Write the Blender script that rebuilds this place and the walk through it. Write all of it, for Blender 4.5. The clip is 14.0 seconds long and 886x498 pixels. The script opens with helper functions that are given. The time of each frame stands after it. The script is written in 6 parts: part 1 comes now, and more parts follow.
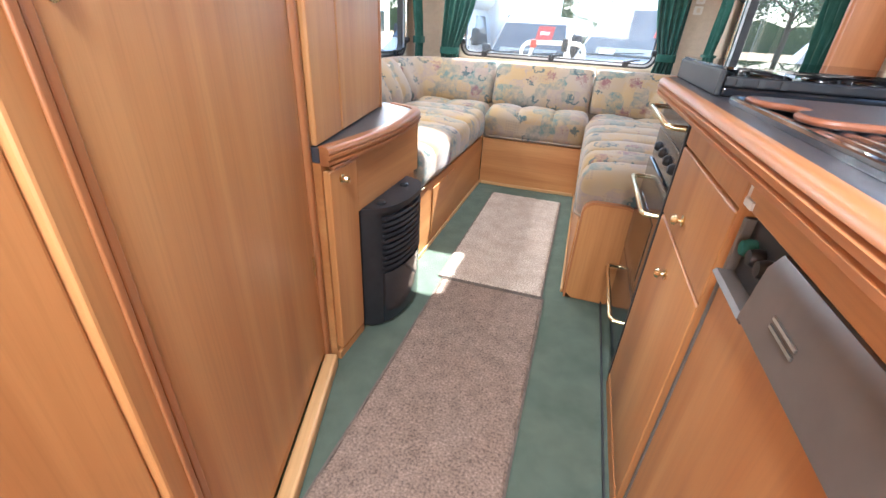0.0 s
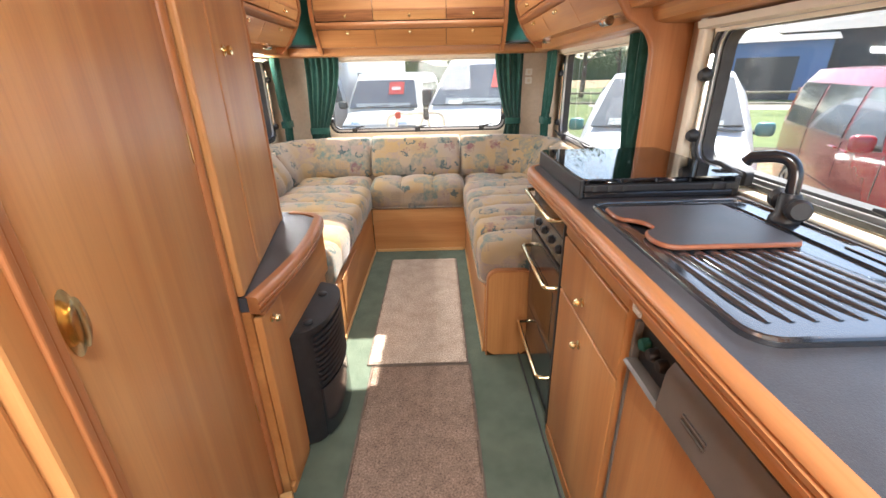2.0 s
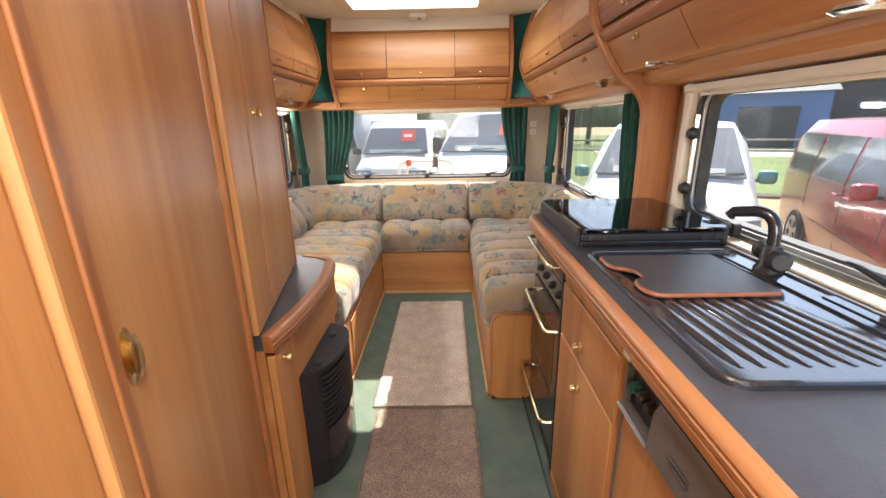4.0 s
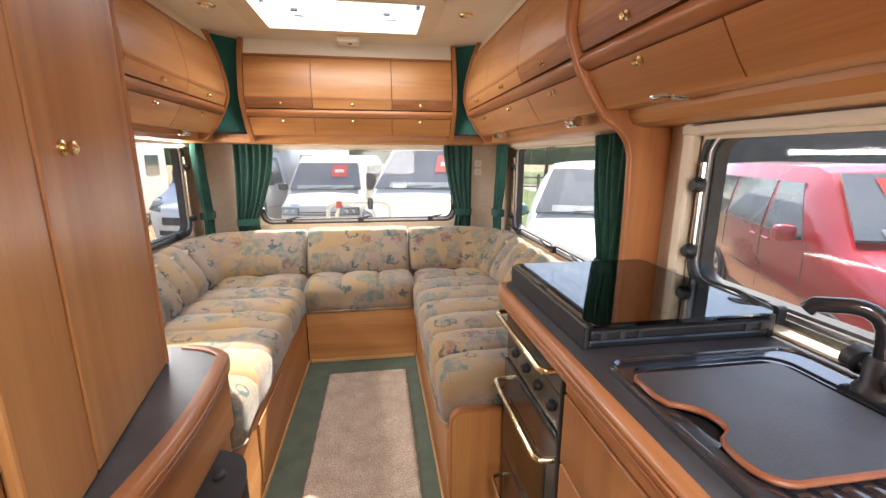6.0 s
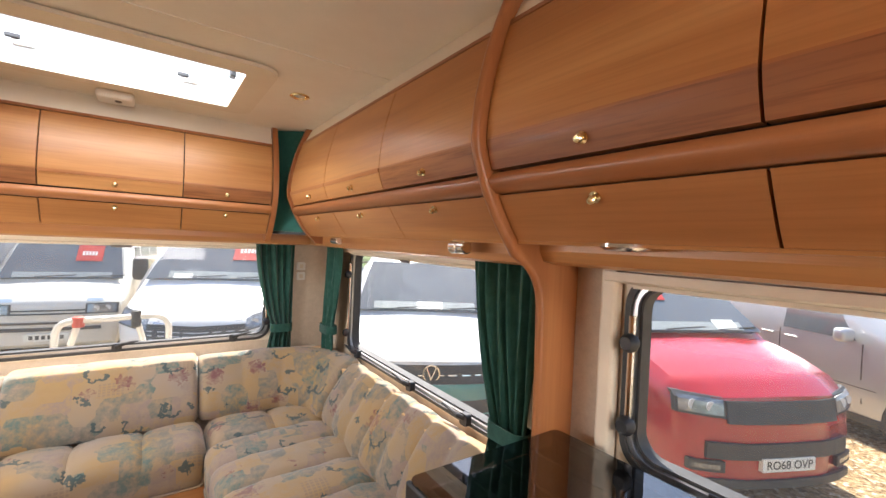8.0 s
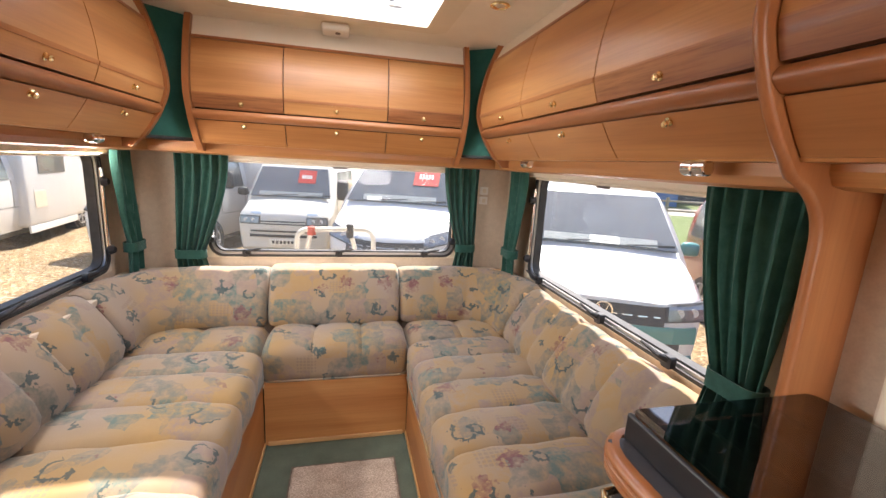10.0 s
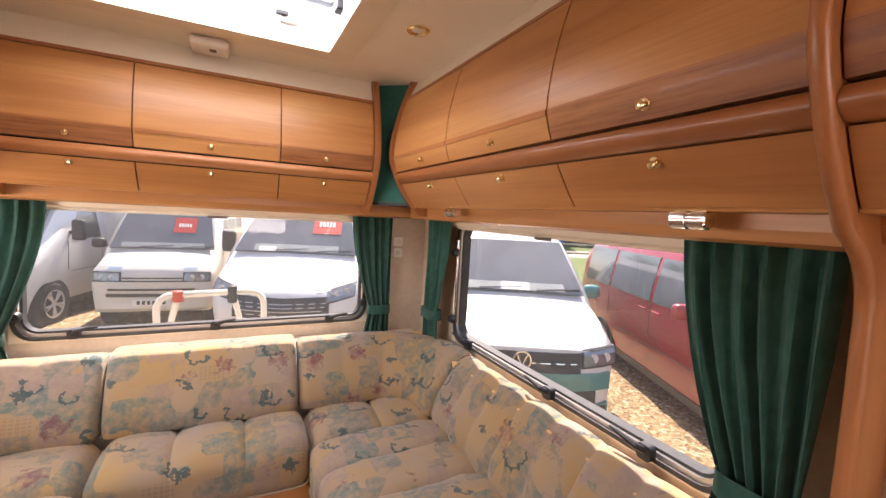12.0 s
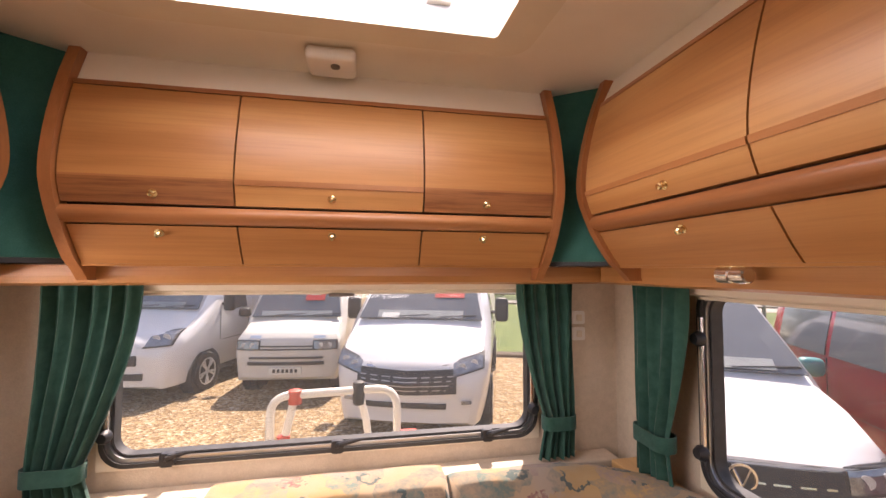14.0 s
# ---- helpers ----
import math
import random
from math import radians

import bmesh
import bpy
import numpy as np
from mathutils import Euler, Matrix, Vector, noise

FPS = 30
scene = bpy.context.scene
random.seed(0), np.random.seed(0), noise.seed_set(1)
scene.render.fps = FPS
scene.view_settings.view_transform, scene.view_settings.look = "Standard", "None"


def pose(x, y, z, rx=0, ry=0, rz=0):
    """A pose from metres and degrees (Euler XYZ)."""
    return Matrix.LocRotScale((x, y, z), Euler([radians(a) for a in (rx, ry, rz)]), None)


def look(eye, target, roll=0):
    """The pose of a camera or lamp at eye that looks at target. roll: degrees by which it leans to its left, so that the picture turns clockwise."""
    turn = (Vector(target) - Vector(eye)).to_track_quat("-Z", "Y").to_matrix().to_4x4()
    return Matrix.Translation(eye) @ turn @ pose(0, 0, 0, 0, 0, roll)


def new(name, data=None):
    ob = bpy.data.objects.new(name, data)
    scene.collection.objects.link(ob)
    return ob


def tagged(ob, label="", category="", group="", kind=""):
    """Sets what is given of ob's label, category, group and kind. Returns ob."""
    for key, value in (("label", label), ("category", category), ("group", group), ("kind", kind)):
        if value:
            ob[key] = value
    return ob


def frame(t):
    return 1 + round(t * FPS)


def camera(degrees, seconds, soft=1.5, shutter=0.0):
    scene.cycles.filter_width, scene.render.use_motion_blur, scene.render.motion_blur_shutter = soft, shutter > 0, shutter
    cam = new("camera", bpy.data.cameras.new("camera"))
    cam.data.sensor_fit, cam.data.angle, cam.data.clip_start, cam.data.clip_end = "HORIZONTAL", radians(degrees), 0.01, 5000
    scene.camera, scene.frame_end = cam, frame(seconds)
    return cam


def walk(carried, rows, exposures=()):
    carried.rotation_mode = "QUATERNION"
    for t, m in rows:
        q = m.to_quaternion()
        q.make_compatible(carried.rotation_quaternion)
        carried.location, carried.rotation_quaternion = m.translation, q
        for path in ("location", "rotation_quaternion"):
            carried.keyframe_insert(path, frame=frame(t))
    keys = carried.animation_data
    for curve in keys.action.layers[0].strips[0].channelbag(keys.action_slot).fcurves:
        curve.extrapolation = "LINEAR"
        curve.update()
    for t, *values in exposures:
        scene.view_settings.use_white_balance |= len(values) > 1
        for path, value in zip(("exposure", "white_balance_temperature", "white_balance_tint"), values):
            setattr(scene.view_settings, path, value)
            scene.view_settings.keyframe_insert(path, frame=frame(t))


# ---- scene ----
cam = camera(93.9, 14.0)
PATH = [
    (0, (0.366, 0.337, 0.988), (-0.137, 2.024, 0.039), 3.3),
    (0.5, (0.35, 0.397, 1.064), (-0.015, 2.091, 0.066), -0.1),
    (1, (0.314, 0.43, 1.101), (0.078, 2.166, 0.135), -0.6),
    (1.5, (0.254, 0.375, 1.154), (0.271, 2.168, 0.268), -1.9),
    (2, (0.247, 0.314, 1.207), (0.26, 2.158, 0.432), -1.3),
    (2.5, (0.253, 0.245, 1.243), (0.228, 2.128, 0.572), -1.0),
    (3, (0.256, 0.218, 1.244), (0.223, 2.119, 0.623), -1.1),
    (5.5, (0.262, 0.516, 1.238), (0.333, 2.448, 0.728), -1.0),
    (6, (0.236, 0.687, 1.263), (0.527, 2.617, 0.829), 0.1),
    (6.5, (0.246, 0.873, 1.302), (0.86, 2.751, 0.993), 1.6),
    (7, (0.266, 1.046, 1.356), (1.223, 2.796, 1.204), 3.0),
    (7.5, (0.238, 1.135, 1.384), (1.397, 2.766, 1.352), 2.6),
    (8, (0.223, 1.202, 1.391), (1.368, 2.841, 1.365), 2.6),
    (8.5, (0.178, 1.242, 1.382), (1.07, 3.029, 1.265), 3.1),
    (9, (0.131, 1.259, 1.369), (0.663, 3.163, 1.066), 3.6),
    (9.2, (0.122, 1.262, 1.363), (0.524, 3.18, 0.962), 3.7),
    (11.5, (0.162, 1.496, 1.356), (0.941, 3.31, 1.04), 3.1),
    (12, (0.171, 1.627, 1.365), (1.064, 3.41, 1.209), 3.1),
    (12.5, (0.16, 1.79, 1.376), (1.079, 3.565, 1.332), 2.7),
    (13, (0.128, 1.958, 1.389), (0.983, 3.766, 1.413), 1.8),
    (13.5, (0.14, 2.127, 1.387), (0.822, 4.006, 1.459), 1.0),
    (14, (0.157, 2.315, 1.39), (0.545, 4.274, 1.493), 0.2),
]
walk(cam, [(t, look(eye, target, roll)) for t, eye, target, roll in PATH], [(0.0, 2.5, 5500, 8), (0.5, 2.4, 5700, 8), (1.0, 2.2, 5900, 9), (1.5, 2.15, 6200, 10), (3.0, 1.85, 6350, 11), (6.5, 1.85, 6500, 13), (9.0, 1.78, 6450, 14), (12.0, 1.65, 7000, 24), (13.0, 1.42, 7200, 28), (14.0, 1.35, 7250, 29)])

# ---- light ----
world = bpy.data.worlds.new("sky")
scene.world = world
world.use_nodes = True
SUN_DIR = Vector((-0.470, -1.085, -1.95)).normalized()
sky = world.node_tree.nodes.new("ShaderNodeTexSky")
sky.sky_type = "NISHITA"
sky.sun_disc = False
sky.sun_elevation = math.asin(-SUN_DIR.z)
sky.sun_rotation = math.atan2(-SUN_DIR.x, -SUN_DIR.y)
sky.air_density = 1.0
sky.dust_density = 2.0
back = world.node_tree.nodes["Background"]
back.inputs[1].default_value = 0.15
world.node_tree.links.new(sky.outputs[0], back.inputs[0])
sun = new("sun", bpy.data.lights.new("sun", "SUN"))
sun.data.energy = 5.0
sun.data.angle = radians(0.6)
sun.data.color = (1.0, 0.95, 0.86)
sun.matrix_world = look((20, 30, 40), Vector((20, 30, 40)) + SUN_DIR)


def area_lamp(name, place, size, power, colour):
    """An area lamp standing in for sky light, or added as fill."""
    lamp = new(name, bpy.data.lights.new(name, "AREA"))
    lamp.data.shape, lamp.data.size, lamp.data.size_y = "RECTANGLE", size[0], size[1]
    lamp.data.energy, lamp.data.color = power, colour
    lamp.matrix_world = place


area_lamp("skylight_daylight", look((0.07, 2.997, 2.10), (0.07, 2.997, 0)), (0.78, 0.44), 4.2, (0.92, 0.96, 1.0))
# added fill from the unseen front end; the wall behind it has no opening
area_lamp("cab_fill", look((0.2, -1.28, 1.25), (0.2, 2.0, 1.1)), (1.4, 0.6), 12.0, (1.0, 0.97, 0.92))
# fill lamp that brightens the kitchen end, under an added roof vent
area_lamp("vent_fill", look((0.32, 0.1, 1.985), (0.32, 0.1, 0)), (0.36, 0.36), 9.0, (0.95, 0.97, 1.0))
# thin strip at the window head that strengthens the left window's sky light
area_lamp("left_window_daylight", look((-0.985, 2.79, 1.31), (1.0, 2.6, 1.42)), (1.3, 0.05), 8.5, (1.0, 0.98, 0.95))

# ---- materials ----
def material(name, colour, rough=0.5, metal=0.0, spec=0.5, coat=0.0):
    m = bpy.data.materials.new(name)
    m.use_nodes = True
    b = m.node_tree.nodes["Principled BSDF"]
    b.inputs["Base Color"].default_value = (*colour, 1)
    b.inputs["Roughness"].default_value = rough
    b.inputs["Metallic"].default_value = metal
    b.inputs["Specular IOR Level"].default_value = spec
    b.inputs["Coat Weight"].default_value = coat
    b.inputs["Coat Roughness"].default_value = 0.12
    return m


def node(m, kind, **inputs):
    n = m.node_tree.nodes.new(kind)
    for k, v in inputs.items():
        n.inputs[k.replace("_", " ")].default_value = v
    return n


def link(m, a, out, b, inp):
    m.node_tree.links.new(a.outputs[out], b.inputs[inp])


def coords(m, scale=(1, 1, 1), rot=(0, 0, 0)):
    tc = node(m, "ShaderNodeTexCoord")
    mp = node(m, "ShaderNodeMapping", Scale=scale, Rotation=rot)
    link(m, tc, "Object", mp, "Vector")
    return mp


def ramp(m, stops):
    r = node(m, "ShaderNodeValToRGB")
    els = r.color_ramp.elements
    while len(els) < len(stops):
        els.new(0.5)
    for e, (p, c) in zip(els, stops):
        e.position, e.color = p, (*c, 1)
    return r


def bump(m, src, out, strength, distance=0.002):
    b = node(m, "ShaderNodeBump", Strength=strength, Distance=distance)
    link(m, src, out, b, "Height")
    link(m, b, "Normal", m.node_tree.nodes["Principled BSDF"], "Normal")


def noisy(name, c0, c1, scale, rough=0.6, metal=0.0, bumps=0.0, detail=4.0, coat=0.0, spec=0.5, fine=0.0, fine_scale=400.0):
    """A surface whose colour drifts between two tones, with a finer grain on top."""
    m = material(name, c0, rough, metal, spec, coat)
    mp = coords(m)
    n = node(m, "ShaderNodeTexNoise", Scale=scale, Detail=detail, Roughness=0.6)
    link(m, mp, 0, n, "Vector")
    r = ramp(m, [(0.3, c0), (0.7, c1)])
    link(m, n, "Fac", r, "Fac")
    n2 = node(m, "ShaderNodeTexNoise", Scale=fine_scale, Detail=2.0)
    link(m, mp, 0, n2, "Vector")
    mix = node(m, "ShaderNodeMix")
    mix.data_type, mix.blend_type = "RGBA", "OVERLAY"
    mix.inputs[0].default_value = fine
    link(m, r, 0, mix, 6)
    link(m, n2, "Fac", mix, 7)
    link(m, mix, 2, m.node_tree.nodes["Principled BSDF"], "Base Color")
    if bumps:
        bump(m, n2, "Fac", bumps)
    return m


def wood(name, axis, light, mid, dark, rough=0.38, grain=1.0):
    """Lacquered veneer with its grain along one axis."""
    m = material(name, mid, rough, coat=0.04)
    s = [7.0, 7.0, 7.0]
    s["xyz".index(axis)] = 0.6
    mp = coords(m, s)
    big = node(m, "ShaderNodeTexNoise", Scale=0.9, Detail=3.0, Roughness=0.55, Distortion=0.5)
    link(m, mp, 0, big, "Vector")
    s2 = [130.0, 130.0, 130.0] if grain < 2 else [85.0, 85.0, 85.0]
    s2["xyz".index(axis)] = 3.5 if grain < 2 else 4.5
    mp2 = coords(m, s2)
    fine = node(m, "ShaderNodeTexNoise", Scale=1.0, Detail=5.0, Roughness=0.65)
    link(m, mp2, 0, fine, "Vector")
    r = ramp(m, [(0.36, dark), (0.5, mid), (0.66, light)])
    link(m, big, "Fac", r, "Fac")
    r2 = ramp(m, [(0.35, (0.62, 0.55, 0.5)), (0.55, (1, 1, 1))])
    link(m, fine, "Fac", r2, "Fac")
    mix = node(m, "ShaderNodeMix")
    mix.data_type, mix.blend_type = "RGBA", "MULTIPLY"
    mix.inputs[0].default_value = 0.28 * grain
    link(m, r, 0, mix, 6)
    link(m, r2, 0, mix, 7)
    link(m, mix, 2, m.node_tree.nodes["Principled BSDF"], "Base Color")
    rr = node(m, "ShaderNodeMapRange")
    rr.inputs[3].default_value, rr.inputs[4].default_value = rough - 0.06, rough + 0.1
    link(m, fine, "Fac", rr, 0)
    link(m, rr, 0, m.node_tree.nodes["Principled BSDF"], "Roughness")
    bump(m, fine, "Fac", 0.08 * grain, 0.0006)
    return m


L0, L1, L2 = (0.57, 0.290, 0.106), (0.48, 0.218, 0.071), (0.385, 0.158, 0.048)
WOOD = {a: wood("veneer_" + a, a, L0, L1, L2) for a in "xyz"}
EDGE = {a: wood("solid_edge_" + a, a, (0.46, 0.20, 0.075), (0.39, 0.155, 0.055), (0.30, 0.11, 0.037), 0.33) for a in "xyz"}
BAND = {a: wood("open_grain_" + a, a, (0.44, 0.19, 0.062), (0.33, 0.128, 0.042), (0.22, 0.078, 0.026), 0.5, 3.4) for a in "xy"}
PALE = {a: wood("pale_strip_" + a, a, (0.68, 0.43, 0.20), (0.60, 0.36, 0.15), (0.52, 0.29, 0.11), 0.4) for a in "xyz"}
CEILING = noisy("ceiling_vinyl", (0.82, 0.76, 0.65), (0.77, 0.71, 0.60), 5, 0.7, bumps=0.15, fine=0.06, fine_scale=260)
WALL = noisy("wall_vinyl", (0.60, 0.50, 0.385), (0.53, 0.44, 0.335), 40, 0.75, bumps=0.3, fine=0.12, fine_scale=180)
CREAM = noisy("cream_plastic", (0.74, 0.67, 0.53), (0.69, 0.61, 0.48), 8, 0.45)
WHITE = noisy("white_plastic", (0.80, 0.78, 0.72), (0.75, 0.72, 0.66), 12, 0.4)
CARPET = noisy("green_carpet", (0.095, 0.122, 0.09), (0.135, 0.162, 0.122), 9, 0.95, bumps=1.0, fine=0.55, fine_scale=620, spec=0.1)
RUNNER = noisy("taupe_pile", (0.19, 0.135, 0.10), (0.27, 0.195, 0.15), 22, 0.97, bumps=1.0, fine=0.95, fine_scale=150, spec=0.05)
RUNNER2 = noisy("beige_pile", (0.38, 0.30, 0.23), (0.50, 0.41, 0.33), 11, 0.97, bumps=1.0, fine=0.85, fine_scale=150, spec=0.05)
BINDING = noisy("rug_binding", (0.12, 0.09, 0.07), (0.17, 0.13, 0.10), 60, 0.9)
WORKTOP = noisy("charcoal_laminate", (0.045, 0.046, 0.052), (0.07, 0.07, 0.078), 9, 0.36, bumps=0.25, fine=0.3, fine_scale=500)
REFLECTOR = material("lamp_reflector", (0.50, 0.52, 0.54), 0.3)
RIMWOOD = noisy("dark_board_rim", (0.24, 0.085, 0.04), (0.30, 0.11, 0.055), 30, 0.4)
ENAMEL = noisy("black_enamel", (0.012, 0.013, 0.016), (0.02, 0.021, 0.025), 6, 0.16, coat=0.5)
SINKM = noisy("dark_enamel_sink", (0.016, 0.019, 0.024), (0.026, 0.030, 0.037), 5, 0.10, coat=1.0, spec=1.0)
BLACKP = noisy("black_plastic", (0.012, 0.012, 0.014), (0.02, 0.02, 0.022), 30, 0.45, bumps=0.15, fine_scale=700)
RUBBER = noisy("black_rubber", (0.02, 0.02, 0.02), (0.04, 0.04, 0.04), 30, 0.55)
ALU = noisy("grey_aluminium", (0.55, 0.55, 0.56), (0.48, 0.48, 0.49), 20, 0.32, metal=1.0)
GREYP = noisy("bronze_grey_plastic", (0.105, 0.088, 0.074), (0.135, 0.114, 0.096), 12, 0.4)
BRASS = noisy("polished_brass", (0.84, 0.70, 0.42), (0.78, 0.63, 0.36), 15, 0.2, metal=1.0)
CHROME = noisy("satin_chrome", (0.75, 0.73, 0.70), (0.66, 0.64, 0.62), 15, 0.16, metal=1.0)
VELVET = noisy("green_curtain", (0.016, 0.062, 0.046), (0.030, 0.096, 0.073), 30, 0.9, bumps=0.4, fine=0.3, fine_scale=500, spec=0.15)
VELVET.node_tree.nodes["Principled BSDF"].inputs["Sheen Weight"].default_value = 0.15
FELT = noisy("green_felt", (0.026, 0.110, 0.090), (0.036, 0.135, 0.110), 20, 0.95, bumps=0.3, fine=0.3, spec=0.1)
# near-black carcass colour that holds the shade in gaps between the fronts
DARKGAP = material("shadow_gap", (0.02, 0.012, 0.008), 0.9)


def upholstery():
    """Cream cloth printed with soft patches of ochre and sage, mauve flowers, small grids and dark teal curls."""
    m = material("patterned_upholstery", (0.5, 0.42, 0.3), 0.95, spec=0.1)
    bs = m.node_tree.nodes["Principled BSDF"]
    bs.inputs["Sheen Weight"].default_value = 0.2
    mp = coords(m)

    def op(kind, a, b=None, c=None):
        n = node(m, "ShaderNodeMath")
        n.operation = kind
        for k, v in enumerate((a, b, c)):
            if v is None:
                continue
            if isinstance(v, (int, float)):
                n.inputs[k].default_value = v
            else:
                m.node_tree.links.new(v, n.inputs[k])
        return n.outputs[0]

    def noise_at(scale, detail=2.0, rough=0.5):
        n = node(m, "ShaderNodeTexNoise", Scale=scale, Detail=detail, Roughness=rough)
        link(m, mp, 0, n, "Vector")
        return n

    def cells(scale, shift, square=False, randomness=0.8):
        """Random cells: the offset of a point from its cell's heart, in metres, its distance, and two random values."""
        mv = node(m, "ShaderNodeMapping", Location=shift)
        link(m, mp, 0, mv, "Vector")
        v = node(m, "ShaderNodeTexVoronoi", Scale=scale, Randomness=randomness)
        v.distance = "CHEBYCHEV" if square else "EUCLIDEAN"
        link(m, mv, 0, v, "Vector")
        d = node(m, "ShaderNodeVectorMath")
        d.operation = "SUBTRACT"
        link(m, mv, 0, d, 0)
        link(m, v, "Position", d, 1)
        xyz = node(m, "ShaderNodeSeparateXYZ")
        link(m, d, 0, xyz, 0)
        sep = node(m, "ShaderNodeSeparateColor")
        link(m, v, "Color", sep, 0)
        return xyz, v.outputs["Distance"], sep.outputs[0], sep.outputs[1]

    def lay(under, mask, colour):
        n = node(m, "ShaderNodeMix")
        n.data_type = "RGBA"
        n.inputs[7].default_value = (*colour, 1)
        m.node_tree.links.new(under, n.inputs[6])
        m.node_tree.links.new(mask, n.inputs[0])
        return n.outputs[2]

    cloud = noise_at(3.2, 3.0)
    base = ramp(m, [(0.36, (0.28, 0.222, 0.172)), (0.52, (0.30, 0.215, 0.13)), (0.66, (0.335, 0.215, 0.09))])
    link(m, cloud, "Fac", base, 0)
    col = base.outputs[0]
    blot = noise_at(30.0, 5.0, 0.7).outputs["Fac"]
    soft_edge = op("MULTIPLY", op("SUBTRACT", blot, 0.36), 4.0)
    soft_edge = op("MINIMUM", op("MAXIMUM", soft_edge, 0.0), 1.0)
    # square washes of colour
    _, _, r0, r1 = cells(11.0, (0.3, 0.1, 0.7), True)
    for lo, hi, c in ((0.0, 0.22, (0.15, 0.15, 0.125)), (0.22, 0.36, (0.315, 0.205, 0.095)), (0.36, 0.55, (0.24, 0.18, 0.15)), (0.55, 0.66, (0.10, 0.145, 0.13))):
        gate = op("MULTIPLY", op("GREATER_THAN", r0, lo), op("LESS_THAN", r0, hi))
        col = lay(col, op("MULTIPLY", op("MULTIPLY", gate, soft_edge), 0.95), c)
    # small printed grids
    xyz, dist, g0, _ = cells(7.0, (1.7, 0.4, 0.2), True)
    bars = op("MULTIPLY", op("GREATER_THAN", op("PINGPONG", xyz.outputs[0], 0.008), 0.0025), op("GREATER_THAN", op("PINGPONG", op("ADD", xyz.outputs[2], xyz.outputs[1]), 0.008), 0.0028))
    grid = op("MULTIPLY", op("MULTIPLY", bars, op("LESS_THAN", dist, 0.30)), op("GREATER_THAN", g0, 0.62))
    col = lay(col, op("MULTIPLY", grid, 0.6), (0.22, 0.165, 0.12))
    # mauve flowers
    _, dist, f0, _ = cells(6.2, (0.9, 2.3, 1.1))
    petal = noise_at(48.0, 2.0, 0.6).outputs["Fac"]
    bloom = op("LESS_THAN", op("ADD", dist, op("MULTIPLY", petal, 0.65)), 0.56)
    bloom = op("MULTIPLY", op("MULTIPLY", bloom, op("GREATER_THAN", f0, 0.30)), op("MULTIPLY", soft_edge, 0.9))
    col = lay(col, bloom, (0.16, 0.065, 0.068))
    # dark teal curls, each a part of a ring with a tail
    for shift, size in (((2.2, 0.6, 1.9), 0.34), ((0.15, 1.35, 0.55), 0.24), ((3.1, 0.2, 2.45), 0.44)):
        xyz, dist, c0, c1 = cells(6.6, shift)
        wob = op("ADD", dist, op("MULTIPLY", op("SUBTRACT", petal, 0.5), 0.34))
        ring_ = op("LESS_THAN", op("ABSOLUTE", op("SUBTRACT", wob, size * 0.62)), 0.038)
        half = op("LESS_THAN", op("ADD", op("ADD", xyz.outputs[0], xyz.outputs[1]), op("MULTIPLY", xyz.outputs[2], 1.5)), 0.012)
        curl = op("MULTIPLY", op("MULTIPLY", ring_, half), op("GREATER_THAN", c0, 0.45))
        col = lay(col, op("MULTIPLY", curl, 0.85), (0.045, 0.075, 0.075))
    m.node_tree.links.new(col, bs.inputs["Base Color"])
    weave = node(m, "ShaderNodeTexNoise", Scale=700.0, Detail=2.0)
    link(m, mp, 0, weave, "Vector")
    bump(m, weave, "Fac", 0.4, 0.001)
    return m


CLOTH = upholstery()


def clear(name, tint, gloss=0.025, haze=0.0):
    """A thin clear sheet: mostly see-through, with a mirror-like skin."""
    m = bpy.data.materials.new(name)
    m.use_nodes = True
    t = m.node_tree
    t.nodes.remove(t.nodes["Principled BSDF"])
    tr = t.nodes.new("ShaderNodeBsdfTransparent")
    tr.inputs[0].default_value = (*tint, 1)
    gl = t.nodes.new("ShaderNodeBsdfGlossy")
    gl.inputs["Roughness"].default_value = 0.02
    lw = t.nodes.new("ShaderNodeLayerWeight")
    lw.inputs[0].default_value = 0.5
    pw = t.nodes.new("ShaderNodeMath")
    pw.operation = "POWER"
    pw.inputs[1].default_value = 5.0
    t.links.new(lw.outputs["Facing"], pw.inputs[0])
    fr = t.nodes.new("ShaderNodeMath")
    fr.operation = "MULTIPLY_ADD"
    fr.inputs[1].default_value, fr.inputs[2].default_value = 0.8, gloss
    t.links.new(pw.outputs[0], fr.inputs[0])
    mix = t.nodes.new("ShaderNodeMixShader")
    t.links.new(fr.outputs[0], mix.inputs[0])
    hz = t.nodes.new("ShaderNodeBsdfTranslucent")
    hz.inputs[0].default_value = (0.9, 0.9, 0.88, 1)
    veil = t.nodes.new("ShaderNodeMixShader")
    veil.inputs[0].default_value = haze
    t.links.new(tr.outputs[0], veil.inputs[1])
    t.links.new(hz.outputs[0], veil.inputs[2])
    t.links.new(veil.outputs[0], mix.inputs[1])
    t.links.new(gl.outputs[0], mix.inputs[2])
    t.links.new(mix.outputs[0], t.nodes["Material Output"].inputs[0])
    return m


GLASS = clear("acrylic_pane", (0.80, 0.81, 0.80), haze=0.012)
SMOKED = clear("smoked_glass_lid", (0.42, 0.44, 0.47), 0.20)


